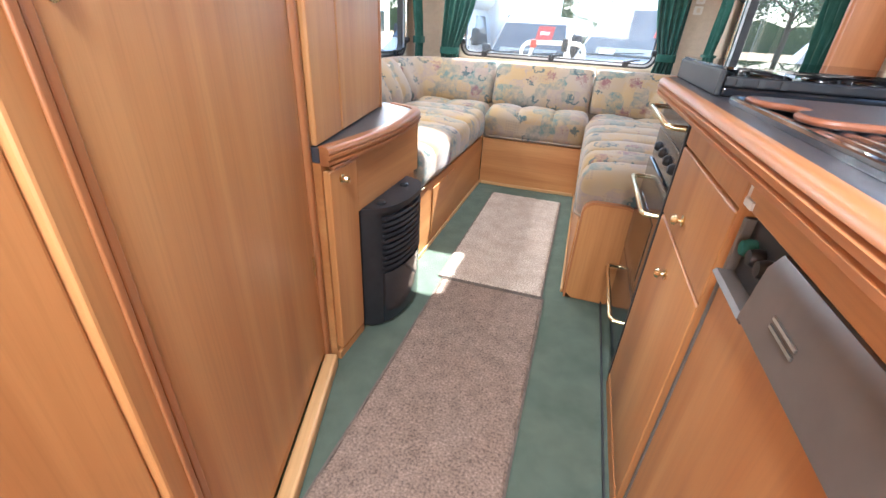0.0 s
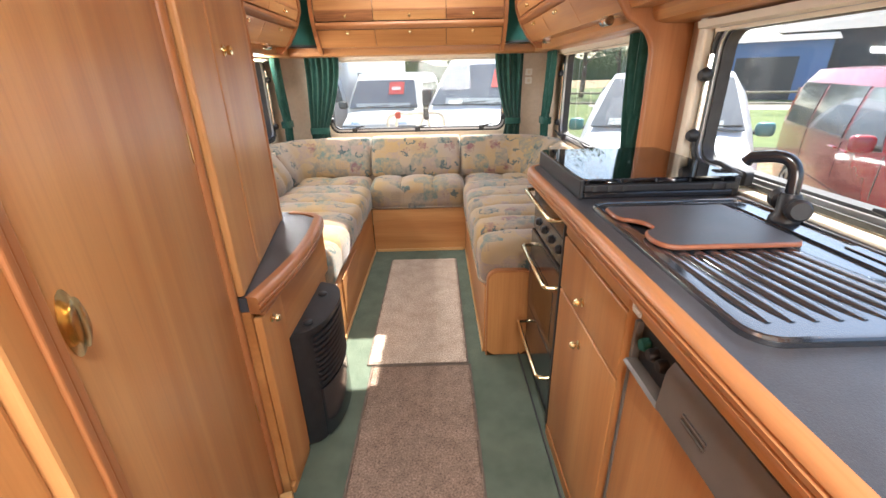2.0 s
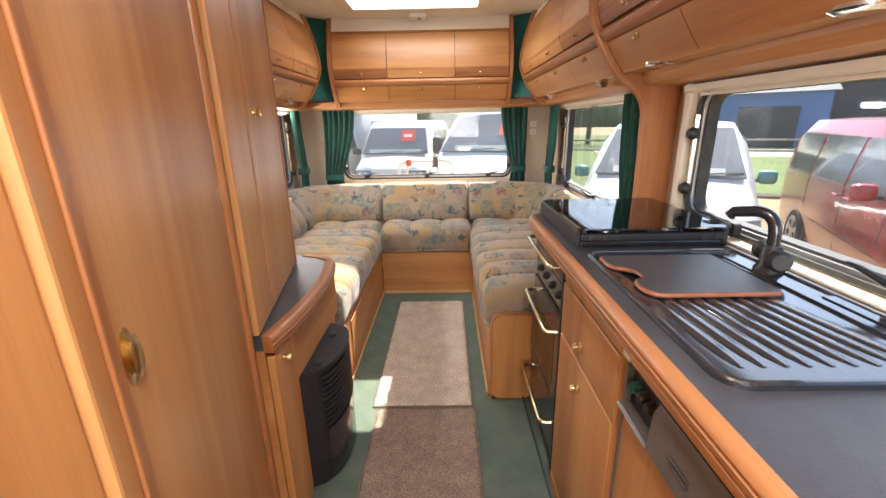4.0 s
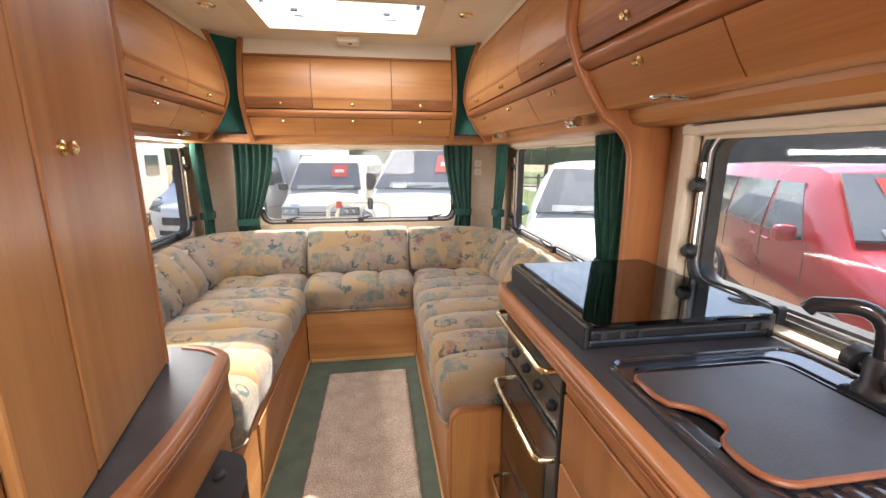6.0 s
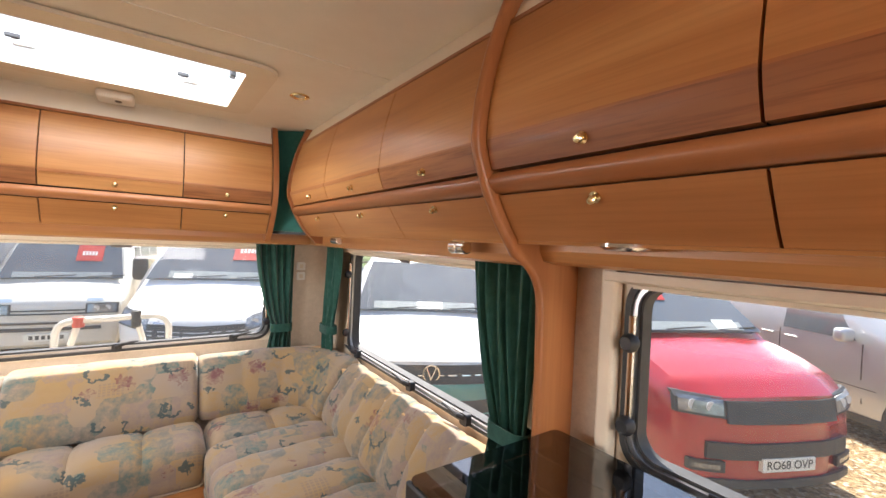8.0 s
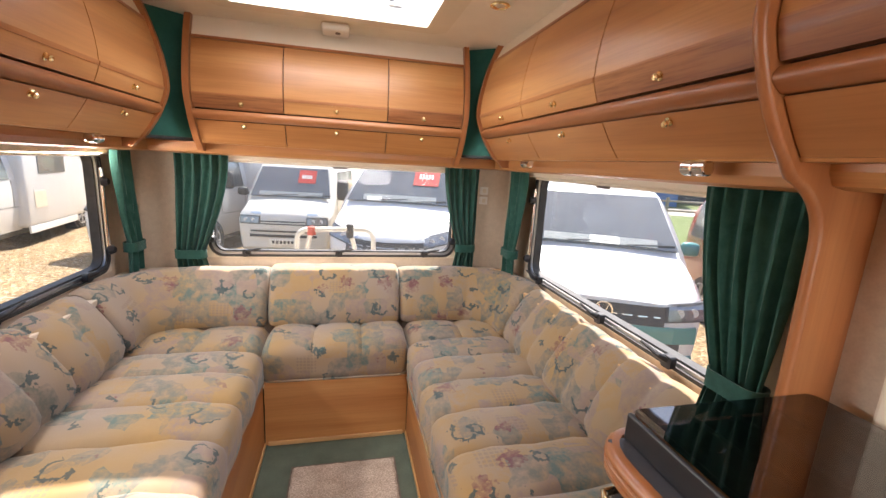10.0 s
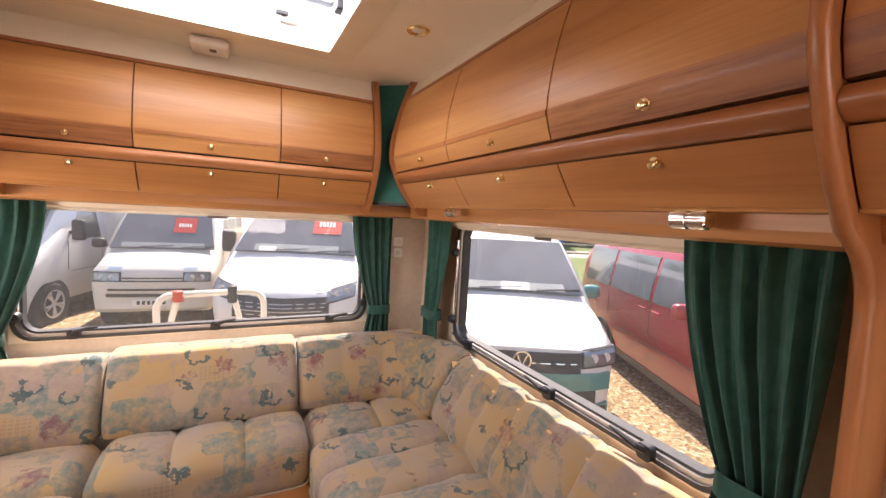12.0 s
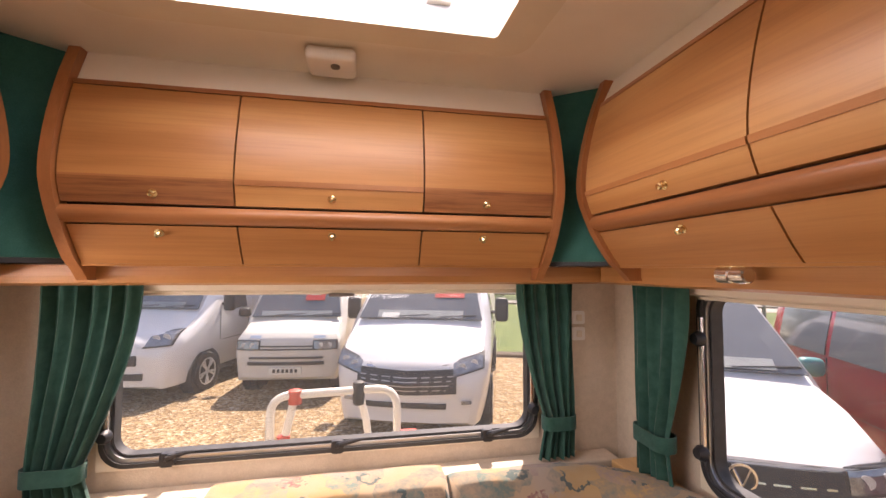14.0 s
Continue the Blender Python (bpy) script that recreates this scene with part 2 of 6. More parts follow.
# ---- building helpers ----
def part(name, bm, mat, parent=None, label="", smooth=False):
    me = bpy.data.meshes.new(name)
    bmesh.ops.recalc_face_normals(bm, faces=bm.faces)
    if smooth:
        for f in bm.faces:
            f.smooth = True
        for e in bm.edges:
            if len(e.link_faces) == 2 and e.calc_face_angle(0) > 0.7:
                e.smooth = False
    bm.to_mesh(me)
    bm.free()
    me.materials.append(mat)
    ob = new(name, me)
    if parent is not None:
        ob.parent = parent
    if label:
        ob["label"] = label
    return ob


def thing(name, label, category, group="", kind=""):
    return tagged(new(name), label, category, group, kind)


def box(x0, x1, y0, y1, z0, z1, bevel=0.0, bm=None, seg=2):
    own = bm if bm is not None else bmesh.new()
    vs = bmesh.ops.create_cube(own, size=1.0)["verts"]
    for v in vs:
        v.co = Vector(((x0 + x1) / 2 + v.co.x * (x1 - x0), (y0 + y1) / 2 + v.co.y * (y1 - y0), (z0 + z1) / 2 + v.co.z * (z1 - z0)))
    if bevel:
        bmesh.ops.bevel(own, geom=list({e for v in vs for e in v.link_edges}), offset=bevel, segments=seg, profile=0.5, affect="EDGES")
    return own


def prism(points, a0, a1, place, bm=None):
    """A closed outline (u, v) drawn out from a0 to a1; place(a, u, v) gives the point."""
    own = bm if bm is not None else bmesh.new()
    n = len(points)
    lo = [own.verts.new(place(a0, *p)) for p in points]
    hi = [own.verts.new(place(a1, *p)) for p in points]
    own.faces.new(lo)
    own.faces.new(hi)
    for i in range(n):
        own.faces.new((lo[i], lo[(i + 1) % n], hi[(i + 1) % n], hi[i]))
    return own


def tube(path, r, bm=None, seg=10, closed=False):
    """A round bar along a line of points."""
    own = bm if bm is not None else bmesh.new()
    pts = [Vector(p) for p in path]
    rings = []
    for i, p in enumerate(pts):
        d = (pts[min(i + 1, len(pts) - 1)] - pts[max(i - 1, 0)]).normalized()
        u = d.orthogonal().normalized() if i == 0 else (u - d * u.dot(d)).normalized()
        w = d.cross(u)
        rr = r[i] if isinstance(r, (list, tuple)) else r
        rings.append([own.verts.new(p + (u * math.cos(k * math.tau / seg) + w * math.sin(k * math.tau / seg)) * rr) for k in range(seg)])
    for a, b in zip(rings, rings[1:]):
        for k in range(seg):
            own.faces.new((a[k], a[(k + 1) % seg], b[(k + 1) % seg], b[k]))
    own.faces.new(rings[0])
    own.faces.new(rings[-1])
    return own


def lathe(profile, m, bm=None, seg=16):
    """Radius and height pairs turned about the local z axis of the pose m."""
    own = bm if bm is not None else bmesh.new()
    rings = [[own.verts.new(m @ Vector((r * math.cos(k * math.tau / seg), r * math.sin(k * math.tau / seg), z))) for k in range(seg)] for r, z in profile]
    for a, b in zip(rings, rings[1:]):
        for k in range(seg):
            own.faces.new((a[k], a[(k + 1) % seg], b[(k + 1) % seg], b[k]))
    own.faces.new(rings[0])
    own.faces.new(rings[-1])
    return own


def bend(a, b, c, n=6):
    """Points of a smooth bend from a to c that pulls towards b."""
    a, b, c = Vector(a), Vector(b), Vector(c)
    return [a.lerp(b, i / n).lerp(b.lerp(c, i / n), i / n) for i in range(n + 1)]


def rounded(x0, x1, y0, y1, r, n=6):
    pts = []
    for cx, cy, a in ((x1 - r, y1 - r, 0), (x0 + r, y1 - r, 90), (x0 + r, y0 + r, 180), (x1 - r, y0 + r, 270)):
        for i in range(n + 1):
            t = radians(a + 90 * i / n)
            pts.append((cx + r * math.cos(t), cy + r * math.sin(t)))
    return pts


def ring(outer, inner, d0, d1, place):
    """A frame between two outlines of the same count, from depth d0 to d1."""
    bm = bmesh.new()
    n = len(outer)
    vs = [[bm.verts.new(place(d, *p)) for p in o] for d in (d0, d1) for o in (outer, inner)]
    for i in range(n):
        j = (i + 1) % n
        for a, b in ((0, 1), (1, 3), (3, 2), (2, 0)):
            bm.faces.new((vs[a][i], vs[a][j], vs[b][j], vs[b][i]))
    return bm


def soft(sx, sy, sz, r, nx, ny, nz, shape=None, at=(0, 0, 0)):
    """A padded block with rounded edges; shape(p) may move each point of it."""
    bm = bmesh.new()
    n = (nx, ny, nz)
    half = Vector((sx / 2, sy / 2, sz / 2))
    seen = {}

    def vert(ix, iy, iz):
        key = (ix, iy, iz)
        if key not in seen:
            p = Vector([(2 * i / m - 1) * h for i, m, h in zip(key, n, half)])
            core = Vector([max(-h + r, min(h - r, c)) for c, h in zip(p, half)])
            d = p - core
            if d.length > 1e-9:
                big = max(abs(c) for c in d)
                p = core + d.normalized() * big
            if shape:
                p = shape(p)
            seen[key] = bm.verts.new(p + Vector(at))
        return seen[key]

    for ax in range(3):
        b, c = [k for k in range(3) if k != ax]
        for side in (0, n[ax]):
            for i in range(n[b]):
                for j in range(n[c]):
                    q = []
                    for di, dj in ((0, 0), (1, 0), (1, 1), (0, 1)):
                        k = [0, 0, 0]
                        k[ax], k[b], k[c] = side, i + di, j + dj
                        q.append(vert(*k))
                    bm.faces.new(q)
    return bm


# ---- the shell ----
XL, XR, YR, YF, ZC = -0.96, 1.12, 3.76, -1.3, 1.955
T = 0.035


def on_right(d, a, z):
    return Vector((XR - d, a, z))


def on_left(d, a, z):
    return Vector((XL + d, a, z))


def on_rear(d, a, z):
    return Vector((a, YR - d, z))


def wall(name, a0, a1, holes, place, label):
    """A wall from a0 to a1 with rectangular holes (a0, a1, z0, z1) through its thickness."""
    bm = bmesh.new()

    def slab(p0, p1, z0, z1):
        if p1 - p0 > 1e-4 and z1 - z0 > 1e-4:
            prism([(p0, z0), (p1, z0), (p1, z1), (p0, z1)], -T, 0.0, place, bm)

    at = a0
    for h0, h1, z0, z1 in sorted(holes):
        slab(at, h0, -0.05, ZC + 0.05)
        slab(h0, h1, -0.05, z0)
        slab(h0, h1, z1, ZC + 0.05)
        at = h1
    slab(at, a1, -0.05, ZC + 0.05)
    return tagged(part(name, bm, WALL), label, "wall", kind="structure")


REAR_WIN = (-0.61, 0.80, 0.785, 1.36)
RIGHT_WIN = (2.08, 3.36, 0.775, 1.36)
KITCHEN_WIN = (0.18, 1.74, 0.895, 1.35)
LEFT_WIN = (2.08, 3.50, 0.775, 1.36)
wall("wall_right", YF, YR + T, [RIGHT_WIN, KITCHEN_WIN], on_right, "beige textured vinyl side wall with two windows")
wall("wall_left", YF, YR + T, [LEFT_WIN], on_left, "beige textured vinyl side wall with one window")
wall("wall_rear", XL, XR, [REAR_WIN], on_rear, "beige textured vinyl end wall under overhead lockers")
tagged(part("wall_front", box(XL, XR, YF - T, YF, -0.05, ZC + 0.05), WALL), "beige vinyl wall closing the cabin", "wall", kind="structure")
tagged(part("floor", box(XL, XR, YF, YR, -0.05, 0.0), CARPET), "worn sage green carpet over the whole floor", "floor", kind="structure")

SX0, SX1, SY0, SY1 = -0.335, 0.475, 2.76, 3.235
bm = bmesh.new()
VX0, VX1, VY0, VY1 = 0.12, 0.52, -0.1, 0.3
for x0, x1, y0, y1 in ((XL - T, SX0, YF, YR + T), (SX1, XR + T, VY1, YR + T), (SX0, SX1, VY1, SY0), (SX0, SX1, SY1, YR + T), (SX0, XR + T, YF, VY0), (SX0, VX0, VY0, VY1), (VX1, XR + T, VY0, VY1)):
    box(x0, x1, y0, y1, ZC, ZC + 0.05, bm=bm)
# coved strips that lean from the ceiling down to the locker tops
for u0, u1, pl, zt in ((-0.57, 0.73, on_rear, 1.855), (-0.2, 3.42, on_right, 1.875), (1.9, 3.39, on_left, 1.875)):
    prism([(0.0, zt), (0.274, zt), (0.232, ZC + 0.002), (0.0, ZC + 0.002)], u0, u1, lambda a, d, z, pl=pl: pl(d, a, z), bm)
for y in (2.52, 3.62):
    box(XL, XR, y - 0.006, y + 0.006, ZC - 0.003, ZC, bm=bm)
tagged(part("ceiling", bm, CEILING), "off-white vinyl ceiling with shallow joint strips", "ceiling", kind="structure")

# ---- roof light ----
WELL = noisy("grey_white_moulding", (0.50, 0.51, 0.52), (0.45, 0.46, 0.47), 6, 0.5)
rl = thing("skylight_1", "clear roof light in a white moulded surround", "skylight", kind="structure")


def flat(d, x, y):
    return Vector((x, y, ZC + d))


part("surround", ring(rounded(SX0 - 0.085, SX1 + 0.085, SY0 - 0.085, SY1 + 0.07, 0.07), rounded(SX0 + 0.01, SX1 - 0.01, SY0 + 0.01, SY1 - 0.01, 0.012), -0.016, -0.0035, flat), CREAM, rl)
part("well", ring(rounded(SX0 - 0.012, SX1 + 0.012, SY0 - 0.012, SY1 + 0.012, 0.012), rounded(SX0 + 0.006, SX1 - 0.006, SY0 + 0.006, SY1 - 0.006, 0.012), -0.003, 0.16, flat), WELL, rl)
pane = part("pane", prism(rounded(SX0 - 0.02, SX1 + 0.02, SY0 - 0.02, SY1 + 0.02, 0.03), 0.165, 0.171, flat), GLASS, rl)
pane.visible_shadow = False
for x in (SX0 + 0.17, SX1 - 0.15):
    part("catch", box(x - 0.03, x + 0.03, SY1 - 0.022, SY1 - 0.001, ZC + 0.05, ZC + 0.07, 0.005), WHITE, rl)
    part("catch_lever", box(x - 0.045, x - 0.005, SY1 - 0.035, SY1 - 0.02, ZC + 0.066, ZC + 0.082, 0.004), BLACKP, rl, "black plastic lever")
for x, s in ((SX0, 1), (SX1, -1)):
    part("hinge", box(min(x, x + s * 0.025), max(x, x + s * 0.025), SY1 - 0.2, SY1 - 0.15, ZC + 0.06, ZC + 0.12, 0.004), BLACKP, rl, "black plastic hinge block")


# unseen vent, added to give the kitchen fill lamp an opening
rv = thing("added_vent", "small unseen roof vent added over the kitchen aisle for fill light", "skylight", kind="structure")
part("surround", ring(rounded(VX0 - 0.05, VX1 + 0.05, VY0 - 0.05, VY1 + 0.05, 0.04), rounded(VX0 + 0.008, VX1 - 0.008, VY0 + 0.008, VY1 - 0.008, 0.012), -0.014, -0.002, flat), CREAM, rv)
vp = part("pane", box(VX0 - 0.02, VX1 + 0.02, VY0 - 0.02, VY1 + 0.02, ZC + 0.06, ZC + 0.066), GLASS, rv)
vp.visible_shadow = False


# ---- windows ----
def window(n, hole, place, label, catches, stays):
    a0, a1, z0, z1 = hole
    w = thing("window_%d" % n, label, "window", kind="structure")
    sq = rounded(a0, a1, z0, z1, 0.0005)
    part("window_trim", ring(sq, rounded(a0 + 0.006, a1 - 0.006, z0 + 0.006, z1 - 0.006, 0.075), -T, 0.006, place), CREAM, w)
    part("window_frame", ring(rounded(a0 + 0.006, a1 - 0.006, z0 + 0.006, z1 - 0.006, 0.075), rounded(a0 + 0.019, a1 - 0.019, z0 + 0.019, z1 - 0.019, 0.066), -0.045, 0.011, place), RUBBER, w, "black rubber frame", smooth=True)
    part("inner_rail", ring(rounded(a0 + 0.019, a1 - 0.019, z0 + 0.019, z1 - 0.019, 0.066), rounded(a0 + 0.031, a1 - 0.031, z0 + 0.031, z1 - 0.031, 0.056), -0.04, 0.002, place), ALU, w, "bright aluminium rail", smooth=True)
    part("glazing_seal", ring(rounded(a0 + 0.031, a1 - 0.031, z0 + 0.031, z1 - 0.031, 0.056), rounded(a0 + 0.039, a1 - 0.039, z0 + 0.039, z1 - 0.039, 0.05), -0.046, -0.008, place), RUBBER, w, "thin black glazing seal", smooth=True)
    p = part("pane", prism(rounded(a0 + 0.02, a1 - 0.02, z0 + 0.02, z1 - 0.02, 0.06), -0.052, -0.047, place), GLASS, w)
    p.visible_shadow = False
    for a in catches:
        c = bmesh.new()
        prism(rounded(a - 0.020, a + 0.020, z0 + 0.010, z0 + 0.050, 0.009, 3), 0.011, 0.032, place, c)
        tube([place(0.030, a, z0 + 0.036), place(0.05, a + 0.01, z0 + 0.046), place(0.058, a + 0.06, z0 + 0.060), place(0.058, a + 0.085, z0 + 0.062)], [0.010, 0.009, 0.006, 0.004], c, 8)
        part("window_catch", c, BLACKP, w, "black plastic catch", smooth=True)
    for a in stays:
        c = bmesh.new()
        tube([place(0.018, a, z0 + 0.10), place(0.018, a, z1 - 0.10)], 0.008, c, 8)
        part("window_stay", c, CHROME, w, "metal stay arm", smooth=True)
        for z in (z0 + 0.11, z1 - 0.16):
            part("stay_knob", lathe([(0.006, 0.0), (0.02, 0.004), (0.022, 0.016), (0.014, 0.03)], Matrix.Translation(place(0.014, a, z)) @ (place(1, 0, 0) - place(0, 0, 0)).to_track_quat("Z", "Y").to_matrix().to_4x4()), BLACKP, w, "black knob", smooth=True)
    # roller blind box at the top of the opening
    b = thing("blind_cassette", "cream roller blind rolled up above the window", "blind", "blinds over the windows")
    part("housing", prism([(0.0, 1.324), (0.03, 1.320), (0.046, 1.326), (0.048, 1.345), (0.0, 1.345)], a0 - 0.03, a1 + 0.03, lambda a, d, z: place(d, a, z)), CREAM, b)
    part("pull_bar", prism([(0.008, 1.310), (0.024, 1.310), (0.026, 1.319), (0.008, 1.319)], a0 + 0.03, a1 - 0.03, lambda a, d, z: place(d, a, z)), CREAM, b)
    m = (a0 + a1) / 2
    part("pull_tab", prism([(0.0265, 1.302), (0.034, 1.304), (0.034, 1.312), (0.0265, 1.314)], m - 0.04, m + 0.04, lambda a, d, z: place(d, a, z)), GREYP, b, "grey finger tab")


window(1, REAR_WIN, on_rear, "wide hinged acrylic window in a black rubber frame", (-0.41, 0.09, 0.60), (REAR_WIN[0] + 0.03, REAR_WIN[1] - 0.03))
window(2, RIGHT_WIN, on_right, "hinged acrylic side window beside the sofa", (2.28, 2.645, 3.18), (RIGHT_WIN[1] - 0.03,))
window(3, KITCHEN_WIN, on_right, "hinged acrylic window over the kitchen worktop", (0.5, 0.96, 1.44), (KITCHEN_WIN[1] - 0.03,))
window(4, LEFT_WIN, on_left, "hinged acrylic side window beside the sofa", (2.3, 2.78, 3.28), (LEFT_WIN[1] - 0.03,))
# ledges and strips round the windows
tagged(part("sill_rear", box(-0.9, 1.06, 3.655, YR - 0.012, 0.705, 0.732, 0.006), WALL), "beige vinyl ledge behind the sofa backs", "ledge", kind="structure")
tagged(part("sill_right", box(1.0, XR - 0.012, 1.93, 3.62, 0.725, 0.752, 0.006), PALE["y"]), "pale wooden ledge under the side window", "ledge", kind="structure")
tagged(part("sill_left", box(XL + 0.012, -0.84, 1.96, 3.62, 0.725, 0.752, 0.006), WALL), "beige padded ledge under the side window", "ledge", kind="structure")
tagged(part("trim_kitchen_window", box(XR - 0.035, XR, 1.745, 1.785, 0.885, 1.36, 0.008), CREAM), "cream upright trim beside the window", "trim", kind="structure")


# ---- pelmets ----
def pelmet(name, a0, a1, place, axis):
    ob = part(name, prism([(0, 1.345), (0.13, 1.345), (0.15, 1.352), (0.155, 1.372), (0.155, 1.402), (0, 1.402)], a0, a1, lambda a, d, z: place(d, a, z)), WOOD[axis])
    return tagged(ob, "wooden pelmet board along the top of the windows", "pelmet", kind="structure")


pelmet("pelmet_rear", XL + 0.155, XR - 0.155, on_rear, "x")
pelmet("pelmet_right", 1.91, YR, on_right, "y")
pelmet("pelmet_left", 1.98, YR, on_left, "y")
ob = part("pelmet_kitchen", prism([(0, 1.352), (0.10, 1.352), (0.135, 1.36), (0.15, 1.385), (0.15, 1.402), (0, 1.402)], -0.2, 1.875, lambda a, d, z: on_right(d, a, z)), WOOD["y"])
tagged(ob, "wooden pelmet board over the kitchen window", "pelmet", kind="structure")


# ---- overhead lockers ----
def curve_d(z):
    """How far the locker front stands off its wall at a height."""
    pts = ((1.39, 0.212), (1.42, 0.238), (1.465, 0.268), (1.505, 0.292), (1.56, 0.315), (1.59, 0.326), (1.615, 0.331), (1.65, 0.3305), (1.70, 0.325), (1.76, 0.313), (1.82, 0.297), (1.87, 0.281), (ZC, 0.248))
    for (z0, d0), (z1, d1) in zip(pts, pts[1:]):
        if z <= z1:
            return d0 + (d1 - d0) * max(0.0, (z - z0) / (z1 - z0))
    return pts[-1][1]


def sheet(z0, z1, thick, proud=0.0, n=8):
    zs = [z0 + (z1 - z0) * i / n for i in range(n + 1)]
    return [(curve_d(z) + proud, z) for z in zs] + [(curve_d(z) + proud - thick, z) for z in reversed(zs)]


def knob(place, a, z, parent, proud=0.0):
    n = (place(1, 0, 0) - place(0, 0, 0)).normalized()
    slope = (curve_d(z + 0.02) - curve_d(z - 0.02)) / 0.04
    n = (n + Vector((0, 0, -slope))).normalized()
    m = Matrix.Translation(place(curve_d(z) + proud, a, z)) @ n.to_track_quat("Z", "Y").to_matrix().to_4x4()
    k = part("knob", lathe([(0.0105, 0.0), (0.011, 0.0025), (0.005, 0.004), (0.0045, 0.008), (0.0075, 0.010), (0.0085, 0.014), (0.006, 0.018), (0.0015, 0.019)], m, seg=14), BRASS, parent, "small polished brass knob", smooth=True)
    return k


def locker(a0, a1, place, axis, knob_a, dark, top=1.868):
    """One cell of the overhead lockers: carcass, tall upper door with a band, lower flap and knobs."""
    t = thing("overhead_locker", "cherry veneered overhead locker with bowed door above a lower flap", "locker", "overhead lockers round the lounge and kitchen")
    f = lambda a, d, z: place(d, a, z)
    zs = [1.405 + (top + 0.012 - 1.405) * i / 10 for i in range(11)]
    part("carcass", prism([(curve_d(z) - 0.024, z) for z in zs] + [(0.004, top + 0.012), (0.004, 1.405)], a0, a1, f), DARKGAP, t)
    g = 0.0022
    up = part("upper_door", prism(sheet(1.616, top, 0.02), a0 + g, a1 - g, f), WOOD[axis], t, smooth=True)
    band = (BAND if dark else WOOD)[axis]
    part("door_band", prism(sheet(1.552, 1.612, 0.02, 0.001, 4), a0 + g, a1 - g, f), band, up, "open-grained band along the door's foot", smooth=True)
    if not dark:
        part("door_bead", prism(sheet(1.603, 1.6165, 0.018, 0.004, 2), a0 + g, a1 - g, f), EDGE[axis], up, smooth=True)
    else:
        part("door_bead", prism(sheet(1.6105, 1.617, 0.018, 0.0005, 2), a0 + g, a1 - g, f), EDGE[axis], up, smooth=True)
    part("lower_flap", prism(sheet(1.405, 1.500, 0.02, 0.0, 4), a0 + g, a1 - g, f), WOOD[axis], t, smooth=True)
    part("bottom_board", prism([(0.157, 1.3985), (0.222, 1.3985), (0.226, 1.4045), (0.157, 1.4045)], a0, a1, f), WOOD[axis], t)
    part("top_strip", prism(sheet(top + 0.003, top + 0.016, 0.02), a0, a1, f), EDGE[axis], t)
    knob(place, knob_a, 1.577, t)
    knob(place, knob_a, 1.483, t)


def rail(name, a0, a1, place, axis):
    pts = []
    for i in range(9):
        u = math.pi * i / 8
        pts.append((0.309 - 0.014 * i / 8 + 0.016 * math.sin(u), 1.5455 - 0.0415 * i / 8))
    ob = part(name, prism(pts + [(0.272, 1.504), (0.272, 1.5455)], a0, a1, lambda a, d, z: place(d, a, z)), EDGE[axis], smooth=True)
    tagged(ob, "rounded wooden rail between upper doors and flaps", "trim", kind="structure")


def cheek(a, place, axis, th=0.026, top=ZC):
    """The shaped end panel of a run of lockers."""
    zs = [1.36 + (top - 1.36) * i / 22 for i in range(23)]
    pts = []
    for z in zs:
        d = curve_d(max(z, 1.39)) + 0.014
        if z < 1.40:
            d -= (1.40 - z) * 0.9
        pts.append((d, z))
    f = lambda a_, d, z: place(d, a_, z)
    ob = part("cheek_panel", prism(pts + [(0.002, top), (0.002, 1.36)], a - th / 2, a + th / 2, f), EDGE["z"], smooth=True)
    tagged(ob, "curved solid wooden end panel of the lockers", "panel", "curved locker end panels")


for i, (a0, a1, k) in enumerate(((-0.547, -0.16, -0.345), (-0.16, 0.325, 0.079), (0.325, 0.708, 0.506))):
    locker(a0, a1, on_rear, "x", k, i != 1, 1.848)
rail("rail_rear", -0.55, 0.711, on_rear, "x")
cheek(-0.562, on_rear, "x")
cheek(0.723, on_rear, "x")
for i, (a1, a0, k) in enumerate(((3.397, 2.885, 3.092), (2.885, 2.38, 2.615), (2.38, 1.898, 2.133), (1.872, 1.392, 1.638), (1.392, 0.88, 1.125), (0.88, 0.36, 0.62), (0.36, -0.2, 0.1))):
    locker(a0, a1, on_right, "y", k, i in (2, 3, 4))
for i, (a1, a0, k) in enumerate(((3.372, 2.885, 3.12), (2.885, 2.38, 2.652), (2.38, 1.985, 2.2))):
    locker(a0, a1, on_left, "y", k, False)
rail("rail_right", 1.898, 3.40, on_right, "y")
rail("rail_kitchen", -0.2, 1.872, on_right, "y")
rail("rail_left", 1.985, 3.375, on_left, "y")
cheek(3.41, on_right, "y")
cheek(3.385, on_left, "y")
# the divider that sweeps down from the lockers to the worktop
zs = [1.38 + (ZC - 1.38) * i / 22 for i in range(23)]
out = [(curve_d(max(z, 1.39)) + 0.018, z) for z in zs]
foot = bend((0.125, 1.25), (0.13, 1.34), (0.222, 1.376), 8)
pts = [(0.118, 0.8895), (0.120, 1.1)] + [(p.x, p.y) for p in [Vector((q[0], q[1])) for q in foot]] + out[1:]
dv = thing("divider_panel", "curved wooden divider between kitchen and lounge", "panel")
part("board", prism(pts + [(0.0015, ZC), (0.0015, 0.8895)], 1.873, 1.897, lambda a, d, z: on_right(d, a, z)), EDGE["z"], dv)
part("edge_moulding", tube([on_right(d - 0.002, 1.885, z) for d, z in pts], 0.0122, None, 12), EDGE["z"], dv, "rounded solid wood edge", smooth=True)
part("foot_block", box(XR - 0.062, XR - 0.003, 1.8975, 1.917, 0.8895, 1.343, 0.003), WOOD["z"], dv)
